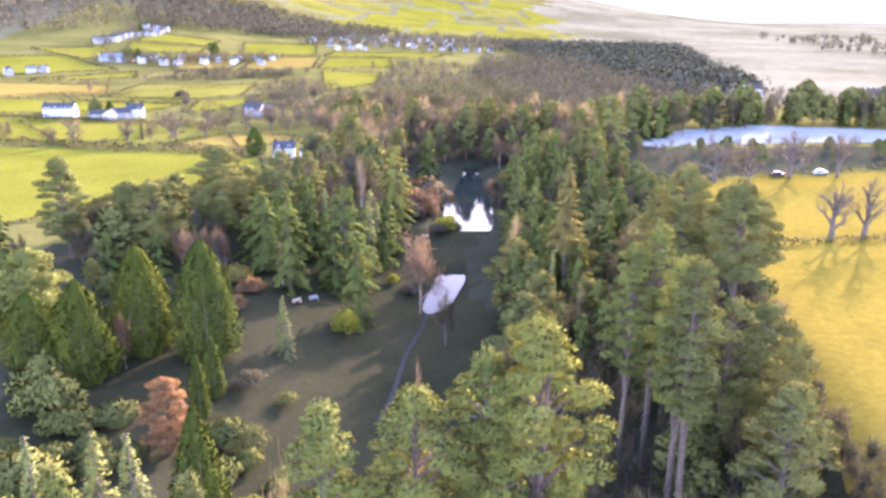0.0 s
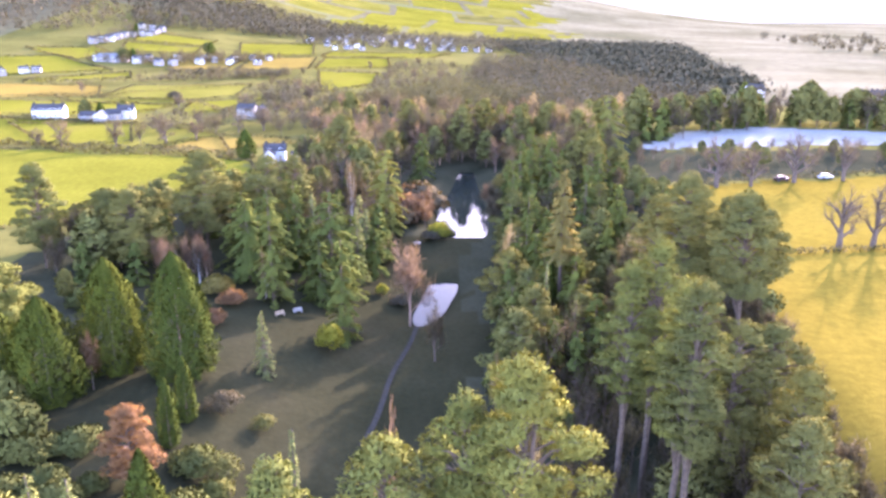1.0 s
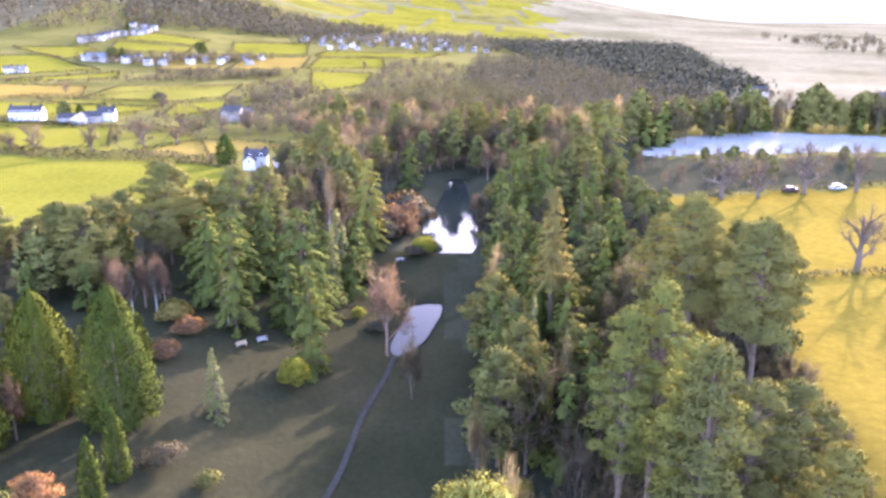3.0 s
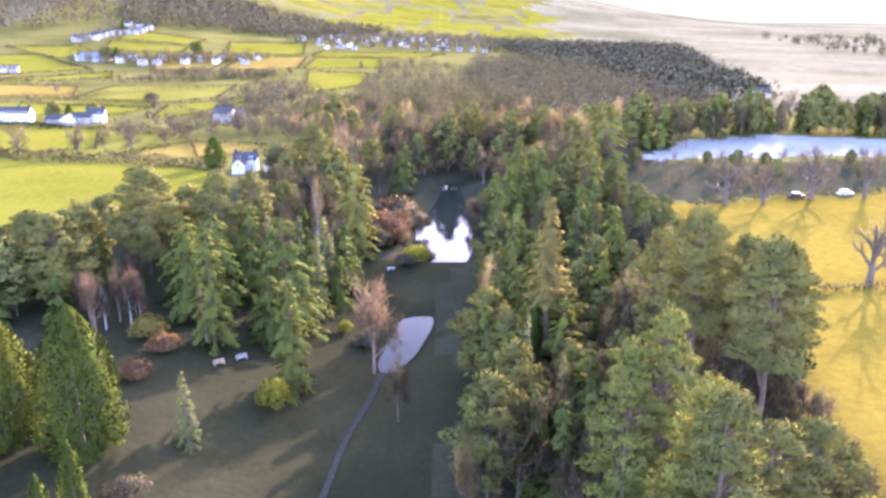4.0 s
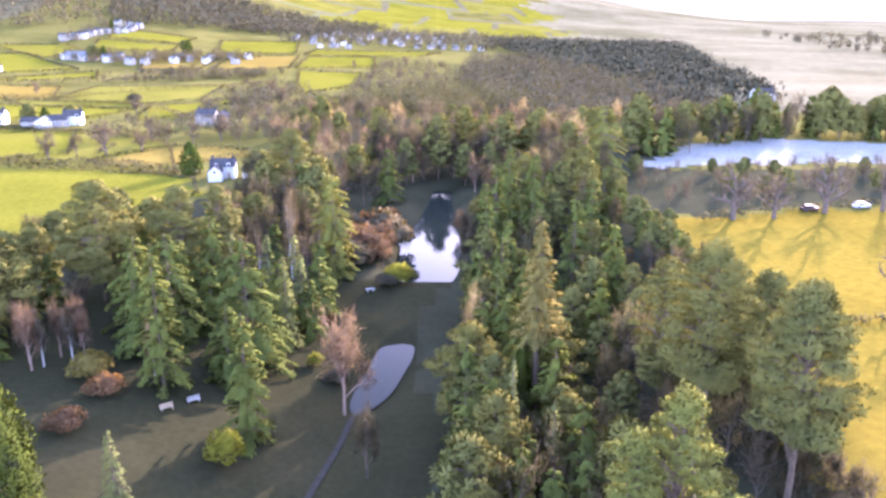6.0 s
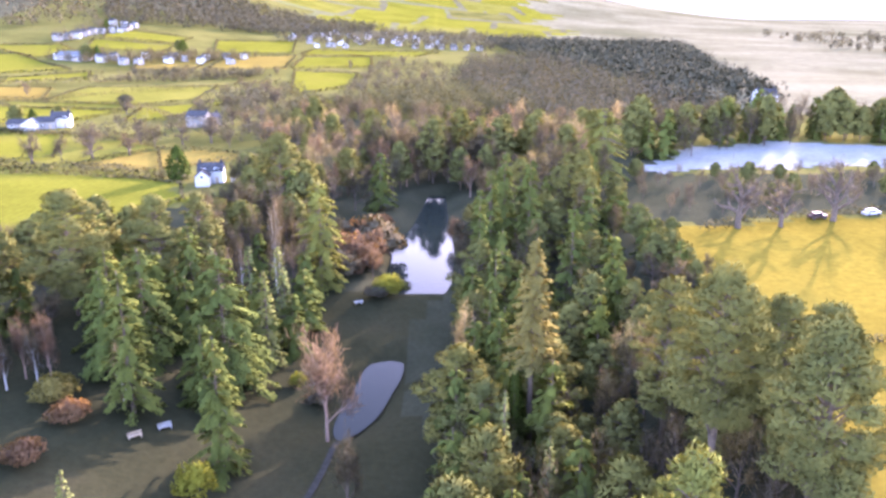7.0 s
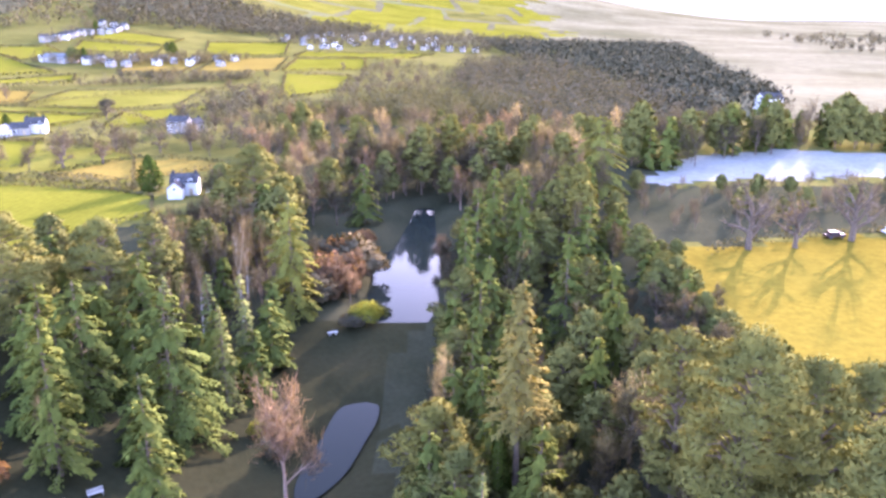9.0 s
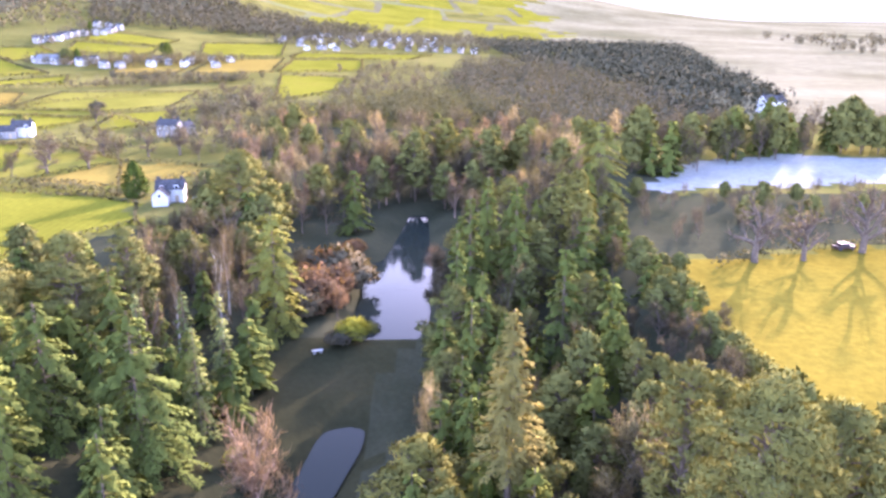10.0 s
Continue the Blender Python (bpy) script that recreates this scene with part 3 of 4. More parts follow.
def tree_meshes(kind, h, r, seed, coarse=1.0):
    rng = np.random.default_rng(seed)
    root = kind.split("_")[0]
    leaf, bark, _, _ = KINDS[kind]
    if root == "fir":
        stem, limbs, (lv, lq, ln) = conifer(rng, h, r, 0.72 * coarse, int(1.15 * h / coarse ** 0.5), 0.30, 0.06, 0.38 if kind == "fir_broad" else 0.56, 0.45, 17 / coarse)
    elif root == "spruce":
        stem, limbs, (lv, lq, ln) = conifer(rng, h, r, 0.42 * coarse, int(2.0 * h / coarse), 0.18, 0.04, 0.9, 0.25, 9 / coarse)
    elif root == "larch":
        stem, limbs, (lv, lq, ln) = conifer(rng, h, r, 0.5 * coarse, int(1.6 * h / coarse), 0.16, 0.5, 0.7, 0.5, 15 / coarse)
    elif root == "pine":
        stem, limbs, (lv, lq, ln) = pine_shape(rng, h, r, 0.62 * coarse, 38 / coarse ** 2, 0.22 if h < 24 else 0.5)
    elif root == "cypress":
        stem, limbs, (lv, lq, ln) = cypress_shape(rng, h, r, 0.42 * coarse)
    elif root == "rust":
        stem, limbs, (lv, lq, ln) = pine_shape(rng, h, r, 0.42, 80, 0.12)
    elif root == "bush":
        stem, limbs, (lv, lq, ln) = bush_shape(rng, h, r, 0.42 * coarse)
    else:
        stem, limbs, (lv, lq, ln) = bare_shape(rng, h, r, {"bare": 0.7, "bare_oak": 0.3}.get(kind, 1.0) / coarse, stout={"bare": 0.016, "bare_oak": 0.03}.get(kind, 0.009))
    thick = 0.08 if root == "bush" else 0.036 * h if kind == "bare_oak" else max(0.06, 0.011 * h)
    sv, sq = tube(list(stem), np.linspace(thick * 1.3, thick * 0.25, len(stem)), 7)
    out = [("trunk", mesh_of("trunk", sv, sq, [bark], None, True)), ("crown", mesh_of("crown", lv, lq, [leaf], normals=ln))]
    if limbs:
        bv, bq = joined(limbs)
        out.append(("branchwork", mesh_of("branchwork", bv, bq, [bark])))
    return out


def plant(kind, x, y, h, r, coarse=0.0, group=""):
    """One tree of its own."""
    name = NAMES[kind.split("_")[0]]
    coarse = coarse or (0.64 if y < 122 and kind != "cypress" else 0.78 if kind[:3] == "fir" else 0.95)
    ob = thing(name, x, y, lift(x, y), 0, KINDS[kind][2], KINDS[kind][3], group)
    for pn, me in tree_meshes(kind, h, r, 17 + 7 * (len(planted) - 3), coarse):
        tagged(part(pn, me, None, ob), kind="stuff" if pn == "branchwork" else "")
    planted.append((x, y, r))
    return ob


def sow(kinds, spots, group, label=""):
    """Copies of a few prototypes, each turned and scaled its own way."""
    rng = random.Random(len(planted) + 3)
    made = []
    for i, (x, y, h) in enumerate(spots):
        k = i % len(kinds)
        if i < len(kinds):
            ob = plant(kinds[k][0], x, y, kinds[k][1], kinds[k][2], kinds[k][3], group)
            made.append((ob, kinds[k][1]))
            s = h / kinds[k][1]
            ob.scale = (s, s, s)
        else:
            ob, h0 = made[k]
            s = h / h0 / ob.scale[0]
            w = s * rng.uniform(0.85, 1.2)
            copy_thing(ob, pose(x, y, lift(x, y), 0, 0, rng.uniform(0, 360)) @ Matrix.Diagonal((w, w, s, 1)))
            planted.append((x, y, 2.0))


def thicket(name, kinds, spots, label):
    """A wood whose trees cannot be told apart: real trees, joined."""
    rng = random.Random(len(spots))
    leaf, bark = [], []
    stock = [(h, tree_meshes(k, h, r, 900 + 31 * i, c)) for i, (k, h, r, c) in enumerate(kinds)]
    for i, (x, y, h) in enumerate(spots):
        h0, meshes = stock[i % len(stock)]
        m = pose(x, y, lift(x, y), 0, 0, rng.uniform(0, 360)) @ Matrix.Scale(h / h0, 4)
        r3, off = np.array(m.to_3x3()), np.array(m.translation)
        for pn, me in meshes:
            v = np.zeros(len(me.vertices) * 3)
            me.vertices.foreach_get("co", v)
            q, soft = np.zeros(len(me.loops), np.int32), np.zeros(len(v))
            me.loops.foreach_get("vertex_index", q)
            if pn == "crown":
                me.attributes["custom_normal"].data.foreach_get("vector", soft)
            else:
                me.vertices.foreach_get("normal", soft)
            (leaf if pn == "crown" else bark).append((i % len(stock), v.reshape(-1, 3) @ r3.T + off, q.reshape(-1, 4), unit(soft.reshape(-1, 3) @ r3.T)))
        planted.append((x, y, 2.0))
    verts, faces, slots, softs, at = [], [], [], [], 0
    mats = [KINDS[k[0]][0] for k in kinds] + [BARK]
    for group, slot in ((leaf, None), (bark, len(kinds))):
        for k, v, q, soft in group:
            verts.append(v), faces.append(q + at), softs.append(soft)
            slots.append(np.full(len(q), k if slot is None else slot))
            at += len(v)
    ob = new(name, mesh_of(name, np.concatenate(verts), np.concatenate(faces), mats, np.concatenate(slots), normals=np.concatenate(softs)))
    return tagged(ob, label, "wood", kind="stuff")


def sunny(x, y, start, reach, wide):
    """Whether a spot lies in the lane of light that reaches a sunlit tree."""
    dx, dy = x - start[0], y - start[1]
    ahead, off = dx * math.sin(tw) + dy * math.cos(tw), dx * math.cos(tw) - dy * math.sin(tw)
    return 0 < ahead < reach and abs(off) < wide


def scatter(seed, poly, count, low, high, gap):
    """Spots inside an outline, kept off the water and off planted trees."""
    rng = random.Random(seed)
    xs, ys = [p[0] for p in poly], [p[1] for p in poly]
    spots, tries = [], 0
    while len(spots) < count and tries < count * 60:
        tries += 1
        x, y = rng.uniform(min(xs), max(xs)), rng.uniform(min(ys), max(ys))
        if shore(poly, x, y) > 0 or shore(POND_UPPER, x, y) < 2.2 or shore(POND_LOWER, x, y) < 2.5:
            continue
        if high > 6 and (sunny(x, y, (-38, 116), 62, 8) or sunny(x, y, (-47, 118), 60, 8)):
            continue
        if any((x - a) ** 2 + (y - b) ** 2 < gap * gap for a, b, _ in spots) or any((x - a) ** 2 + (y - b) ** 2 < (0.5 * gap + 0.5 * c) ** 2 for a, b, c in planted):
            continue
        spots.append((x, y, rng.uniform(low, high)))
    return spots


plant("pine_light", 7.2, 53.2, 37.5, 5.0)
plant("pine_light", 3.3, 53.4, 34.8, 3.6)
plant("pine_light", -2.0, 50.8, 33.0, 4.4)
plant("pine_light", -8.2, 46.8, 33.8, 3.6)
plant("bare_pink", -2.1, 60.4, 30.2, 2.8)
plant("bare_tan", -13.2, 53.2, 26.5, 2.2)
plant("spruce", -30.2, 59.7, 19.5, 4.0)
plant("spruce", -27.2, 59.6, 20.1, 4.0)
plant("spruce", -33.3, 55.1, 20.8, 2.8)
plant("pine_light", -28.8, 50.7, 21.2, 2.8)
plant("pine", -17.7, 47.2, 26.5, 2.0)
plant("cypress", -21.2, 59.3, 24.3, 3.3)
plant("rust", -34.2, 86.4, 10.3, 3.2)
plant("cypress", -47.7, 115.6, 17.2, 5.0)
plant("cypress", -37.1, 114.0, 18.8, 5.2)
plant("cypress", -52.9, 105.8, 14.9, 5.2)
plant("cypress", -62.9, 111.0, 11.2, 5.0)
plant("cypress", -32.7, 101.7, 9.2, 1.5)
plant("cypress", -32.9, 95.4, 9.3, 1.4)
plant("spruce", -26.0, 118.5, 10.7, 2.1)
plant("spruce", -12.9, 74.8, 19.5, 1.4)
plant("bare_rust", -48.1, 108.5, 9.9, 1.8)
plant("fir", -34.5, 164.3, 17.8, 7.5)
plant("fir", -20.9, 159.2, 21.8, 7.8)
plant("fir", -36.8, 155.7, 16.5, 5.0)
plant("fir", -22.2, 152.4, 12.9, 4.6)
plant("spruce", -16.6, 168.9, 16.9, 3.2)
plant("fir_broad", -12.7, 202.0, 21.8, 5.6)
plant("fir", -32.3, 181.6, 16.9, 5.0)
plant("fir", -5.1, 265.2, 16.7, 5)
plant("fir", -39.9, 165.2, 16.5, 6.8)
plant("fir", -24.5, 156.9, 5.7, 5.0)
plant("fir", -35.9, 160.8, 12.5, 5)
plant("pine", -51.9, 179.0, 22.2, 7.2)
plant("pine", -38.8, 183.7, 20.7, 5.2)
plant("pine", -64.3, 181.5, 13.0, 4.4)
plant("pine", -33.6, 192.1, 19.7, 4.0)
plant("pine", -61.2, 159.9, 17.6, 6.0)
plant("pine", -81.4, 163.5, 22.2, 5.2)
plant("pine", -70.2, 170.8, 15.2, 7.0)
plant("pine", -61.1, 165.0, 16.9, 4.5)
plant("pine_light", -69.8, 124.3, 13.8, 6.5)
plant("pine", -38.4, 222.4, 10.3, 5)
plant("pine", -29.1, 247.4, 22.2, 6)
plant("pine", -33.4, 271.2, 16.3, 6)
plant("bare_birch", -25.6, 189.4, 16.2, 2.0)
plant("bare_birch", -22.3, 207.1, 18.4, 2.2)
plant("bare_birch", -21.0, 197.6, 19.2, 2.2)
plant("bare_birch", -32.1, 148.4, 10.7, 1.8)
plant("bare_dark", -25.3, 205.2, 17.1, 4.0)
plant("bare_dark", -21.7, 213.4, 16.9, 4.0)
plant("bare_dark", -28.7, 197.4, 15.4, 3.5)
plant("bare_pink", -48.6, 154.5, 10.8, 2.4)
plant("bare_pink", -52.4, 152.3, 10.5, 2.4)
plant("bare_pink", -47.3, 158.4, 10.0, 2.2)
plant("bare_pink", -50.8, 149.8, 11.5, 2.4)
plant("bare_birch", -49.6, 151.0, 11.0, 1.8)
plant("bare_birch", -46.0, 152.5, 10.2, 1.6)
plant("bare_pink", -45.2, 155.0, 9.6, 2.4)
plant("bare_pink", -54.5, 156.0, 10.2, 2.6)
plant("bare_pink", -4.6, 149.8, 19.6, 6.2)
plant("fir_broad", 54.4, 258.0, 19.5, 8.5)
plant("fir", 48.5, 212.9, 7.7, 5)
plant("larch", 22.7, 139.1, 31.8, 3.6)
plant("fir", 42.7, 207.9, 13.0, 5)
plant("pine", 37.6, 118.3, 29.3, 5.0)
plant("pine", 41.3, 105.2, 27.3, 4.8)
plant("pine_light", 25.7, 77.9, 33.8, 3.6)
plant("pine_light", 26.3, 90.5, 33.8, 3.6)
plant("pine_light", 22.5, 87.9, 32.7, 3.0)
plant("bare_dark", 0.4, 132.4, 12.8, 2.8)
plant("fir", 21.5, 203.0, 24.5, 3.6)
plant("fir", 25.0, 212.0, 26.0, 4.0)
plant("fir", 19.0, 195.0, 22.0, 3.4)
plant("fir", 29.5, 206.0, 25.0, 4.0)
plant("fir", 20.5, 172.0, 20.5, 3.4)
plant("fir", 22.5, 184.0, 20.0, 3.6)
plant("fir", 18.8, 160.0, 18.0, 3.2)
plant("pine", 46.0, 124.0, 19.1, 4.4)
plant("pine", 40.5, 124.5, 18.6, 3.6)
plant("pine", 38.3, 135.6, 21.3, 3.8)
plant("fir", 34.6, 182.0, 20.8, 4.6)
plant("pine", 37.0, 75.5, 19.9, 4.4)
plant("pine", 33.0, 66.5, 21.8, 4.4)
plant("pine", 39.0, 88.0, 17.9, 4.4)
plant("pine", 31.0, 100.0, 21.8, 4.2)
plant("pine", 33.5, 84.0, 23.6, 4.2)
plant("pine", 25.7, 74.4, 34.8, 3.6)
plant("pine", 53.9, 129.7, 14.2, 4.6)
plant("pine", 42.9, 140.4, 14.9, 4)
plant("pine", 47.9, 129.7, 15.6, 4)
plant("spruce", 18.1, 123.5, 21.1, 1.6)
plant("cypress", 20.7, 138.4, 15.9, 1.8)
plant("spruce", 22.8, 122.6, 15.6, 2.0)
plant("bare_tan", 15.5, 155.6, 19.4, 3)
plant("bare_tan", 11.3, 85.0, 22.2, 3)
plant("bare_tan", 9.6, 106.5, 14.7, 2)
plant("bush_olive", -25.0, 91.0, 5.0, 2.6)
plant("bush_brown", -29.0, 106.0, 3.4, 3.2)
plant("bush_gold", -41.0, 148.0, 4.7, 3.4)
plant("bush_rust", -37.0, 143.0, 3.3, 3.0)
plant("bush_rust", -38.0, 133.0, 3.3, 3.0)
plant("bush_yellow", -11.0, 164.0, 2.7, 1.6)
plant("bush_rust", -4.0, 213.0, 5.6, 3.0)
plant("bush_yellow", 1.0, 200.0, 5.1, 3.6)
plant("bush_dark", 3.0, 207.0, 2.6, 2.8)
plant("bush_rust", -7.0, 210.0, 5.6, 3.4)
plant("bush_gold", 22.0, 249.0, 7.8, 5)
plant("bush_rust", -4.0, 251.0, 4.2, 3.5)
plant("bush_gold", 42.0, 297.0, 7.2, 4)
plant("bush_brown", -1.0, 198.0, 3.4, 3)
plant("bush_brown", -7.0, 160.0, 2.8, 2.5)
plant("bush_olive", -23.0, 104.0, 2.6, 2)
plant("bush_yellow", 15.0, 106.0, 3.6, 2)
plant("fir", -16.2, 138.4, 18.8, 3.8)
plant("fir", -30.3, 147.0, 20.5, 4.2)
plant("bare_dark", 15.6, 212.0, 9.5, 3.6)
plant("bare_dark", 16.2, 224.0, 10.5, 3.8)
plant("bare_pink", 15.4, 236.0, 8.0, 3.2)


# woods round the ponds and along the valley
sow([("pine", 20, 5.0, 1.5), ("fir", 22, 4.8, 1.5), ("bare_dark", 17, 4.6, 1.3), ("pine", 17, 4.4, 1.5), ("bare", 17, 4.6, 1.3), ("fir", 18, 4.0, 1.7)],
    scatter(5, [(26, 150), (40, 150), (42, 176), (45, 215), (54, 254), (22, 256), (20, 220), (21, 190)], 62, 10, 15, 4.2), "trees of the pond wood")
sow([("pine", 9, 3.2, 1.3), ("bare_dark", 9, 3.4, 1.2), ("fir", 10, 3.0, 1.3), ("bare", 9, 3.4, 1.2)],
    scatter(24, [(41, 150), (51, 150), (54, 176), (54, 215), (56, 240), (47, 218), (43, 178)], 26, 5, 8, 3.6), "lower trees of the pond wood")
sow([("fir", 16, 3.8, 0.9), ("pine", 15, 4.2, 0.9), ("fir", 14, 3.6, 0.95), ("bare_dark", 14, 4.4, 1.2)],
    scatter(15, [(12, 108), (26, 108), (27, 196), (21, 196), (15, 172)], 46, 12, 18, 3.4), "trees on the stream bank")
sow([("bare", 15, 4.6, 1.2), ("bare_dark", 14, 4.2, 1.2), ("bare_tan", 14, 4.2, 1.2), ("pine", 15, 4.2, 1.25), ("bare_dark", 13, 3.8, 1.2), ("bare_dark", 16, 4.8, 1.2)],
    scatter(6, [(12, 62), (33, 62), (41, 104), (49, 136), (50, 150), (26, 150)], 66, 9, 14, 4.0), "trees of the near wood")
sow([("bare_dark", 13, 4.2, 1.4), ("bare", 13, 4.2, 1.4), ("bare_tan", 12, 4.0, 1.4), ("bare_pink", 10, 3.0, 1.4), ("pine", 16, 4.4, 1.9)],
    scatter(7, [(-40, 256), (-20, 256), (-3, 270), (5, 296), (16, 296), (20, 256), (54, 252), (58, 300), (50, 330), (-46, 330)], 80, 10, 16, 4.4), "trees beyond the pond")
sow([("bare_dark", 20, 5.0, 1.2), ("pine", 20, 4.6, 1.8), ("bare", 19, 5.0, 1.2), ("bare_dark", 18, 4.8, 1.2)],
    scatter(21, [(-14, 294), (2, 296), (20, 294), (34, 296), (34, 322), (-14, 322)], 30, 16, 22, 3.6), "tall trees at the pond head")
sow([("bush_dark", 3.2, 2.6, 1.3), ("bare_dark", 8, 3.0, 1.2), ("bush_olive", 3.4, 2.6, 1.1), ("pine", 10, 3.4, 1.3)],
    scatter(22, [(45.5, 116), (49.5, 114), (54, 132), (57.5, 165), (57.5, 206), (52.5, 206), (52.5, 165), (48, 133)], 32, 2.2, 6, 2.6), "growth along the wood edge")
sow([("bare_dark", 9, 3.6, 1.0), ("bare", 9, 3.4, 1.0), ("bare_dark", 7, 2.8, 1.0), ("bare_dark", 8, 3.4, 1.0), ("bare_tan", 8, 3.0, 1.0)],
    scatter(23, [(33, 56), (41, 56), (47, 94), (52, 124), (45, 124), (39, 94)], 34, 4, 9, 2.6), "bare growth along the field edge")
thicket("valley_wood", [("bare_dark", 13, 4.6, 2.4), ("bare", 13, 4.4, 1.8), ("bare_tan", 12, 4.2, 2.4), ("bare_pink", 10, 3.4, 2.4), ("bare_dark", 12, 4.2, 2.4), ("pine", 13, 4.0, 2.6)],
    scatter(17, [(76, 325), (70, 420), (-42, 430), (-62, 380), (-48, 325)], 105, 8, 14, 5.2), "bare mixed wood beyond the pond")
sow([("bare_dark", 12, 3.8, 1.3), ("pine", 14, 4.0, 1.8), ("fir", 16, 4.0, 1.7), ("bare", 13, 4.0, 1.3)],
    scatter(8, [(-44, 176), (-14, 186), (-10, 205), (-18, 228), (-24, 262), (-46, 262)], 34, 10, 16, 4.2), "trees beside the upper pond")
sow([("cypress", 12, 3.4, 1.6), ("pine", 14, 4.0, 1.8), ("bush_dark", 5, 3.4, 1.3), ("bare_dark", 11, 3.6, 1.2), ("bush_dark", 5, 3.2, 1.3)],
    scatter(9, [(-96, 60), (-40, 60), (-44, 95), (-58, 105), (-58, 145), (-96, 150)], 34, 4, 8, 4.4), "garden trees and shrubs")
sow([("pine", 13, 4.2, 1.8), ("bare_dark", 12, 3.8, 1.3), ("fir", 15, 4.0, 1.7)],
    scatter(12, [(-92, 150), (-58, 150), (-44, 176), (-46, 215), (-62, 225), (-84, 205)], 34, 8, 13, 4.8), "trees at the garden edge")
sow([("bush_dark", 4.6, 3.8, 1.1), ("bush_dark", 3.8, 4.2, 1.1), ("bush_dark", 4.2, 3.6, 1.1), ("bush_dark", 5.2, 4.0, 1.1), ("bush_dark", 4.4, 3.4, 1.1)],
    scatter(10, [(-58, 60), (14, 60), (12, 92), (-20, 92), (-30, 100), (-56, 100)], 34, 2.0, 3.6, 3.9), "rhododendron banks")
sow([("fir", 18, 5.0, 1.5), ("spruce", 15, 3.2, 1.5), ("fir", 15, 4.4, 1.5)],
    scatter(16, [(-30, 148), (-12, 150), (-12, 186), (-46, 184), (-42, 166)], 14, 10, 17, 4.6), "firs on the lawn")
sow([("bare_rust", 8, 2.6, 1.1), ("bush_rust", 4, 2.4, 1.2), ("bare_dark", 9, 3.0, 1.2), ("bush_brown", 3.5, 2.4, 1.2)],
    scatter(18, [(-12, 206), (-2, 208), (-2, 216), (-2, 230), (-10, 232), (-14, 222)], 20, 4.5, 10, 2.2), "growth on the pond bank")
# the strip of wood beyond the golden field, and the wood that shades the frosted meadow
thicket("field_wood", [("bare_dark", 12, 4.4, 2.6), ("bare_dark", 11, 4.2, 2.6), ("bare", 11, 3.8, 2.0), ("bare_dark", 12, 4.6, 2.6), ("pine", 11, 3.8, 3.2)],
    scatter(11, [(58, 221), (80, 227), (205, 262), (205, 275), (128, 268), (62, 262)], 76, 4, 6.5, 3.8), "strip of bare wood along the field")
thicket("shading_wood", [("pine", 17, 4.8, 3.0), ("bare_dark", 16, 5.0, 3.0), ("fir", 18, 4.6, 2.6), ("bare_dark", 15, 4.8, 2.4)],
    scatter(14, [(69.2, 279.1), (82, 287.6), (107.5, 308), (141.4, 323.3), (183.9, 316.5), (217.9, 298.6), (230.7, 321.6), (171.2, 347.1), (111.7, 338.6), (69.2, 302.9)], 86, 11, 18, 3.9), "mixed wood behind the frosted meadow")
for bx, by, bh, br in ((97.5, 217, 15.5, 7.2), (74.5, 211, 15.5, 7.2), (80.3, 155.8, 14.8, 5.6), (87.5, 156.7, 14.4, 5.6), (84, 212, 12.5, 6), (112, 219, 13.5, 6.4)):
    plant("bare_oak", bx, by, bh, br, 1.0, "field trees")
plant("bush_yellow", -17.6, 132, 6.4, 2.7, 1.0, "shrubs of the lawn")
# hedgerow trees of the valley floor
plant("bush_brown", -154, 468, 7.0, 4.6)
sow([("bare_oak", 12, 6.2, 0.5), ("bare_oak", 11, 5.6, 0.5), ("bare_dark", 11, 5.0, 1.5)],
    [(-148, 313, 12), (-158, 315, 8), (-176, 316, 11), (-185, 318, 9), (-126, 312, 12), (-118, 316, 11), (-110, 322, 10), (-100, 330, 9), (-96, 345, 11), (-88, 352, 10), (-78, 356, 12), (-68, 345, 10), (-104, 352, 9),
     (-120, 345, 10), (-60, 360, 10), (-50, 350, 9), (-112, 372, 9), (-84, 378, 10), (-70, 385, 11), (-140, 432, 9), (-130, 395, 7), (-222, 500, 8), (-104, 430, 10), (-95, 445, 11), (-88, 455, 10), (-76, 470, 11), (-64, 440, 10),
     (-55, 425, 10), (-45, 410, 11), (-35, 400, 12), (-70, 410, 10), (-82, 405, 9), (-110, 500, 10), (-100, 515, 11), (-92, 522, 10), (-116, 560, 9), (-80, 500, 9), (-28, 430, 11), (-20, 455, 10), (-30, 470, 9), (-40, 455, 10),
     (-175, 640, 8), (-60, 690, 8), (-30, 690, 9), (-40, 640, 9), (-20, 620, 10), (0, 600, 11), (-10, 560, 10), (-28, 550, 9), (10, 540, 10), (20, 500, 11), (-40, 600, 9), (-20, 720, 9), (10, 690, 10), (30, 640, 10)],
    "hedgerow trees")
sow([("pine", 9, 3.4, 1.8), ("cypress", 8, 2.6, 1.8)],
    [(-172, 392, 9), (-167, 396, 7), (-156, 398, 8), (-70, 291, 10), (-46, 280, 10), (-42, 290, 9), (-268, 690, 12), (-262, 694, 11), (-273, 697, 10), (-215, 762, 11), (-220, 765, 10), (-316, 850, 9)], "evergreens by the houses")


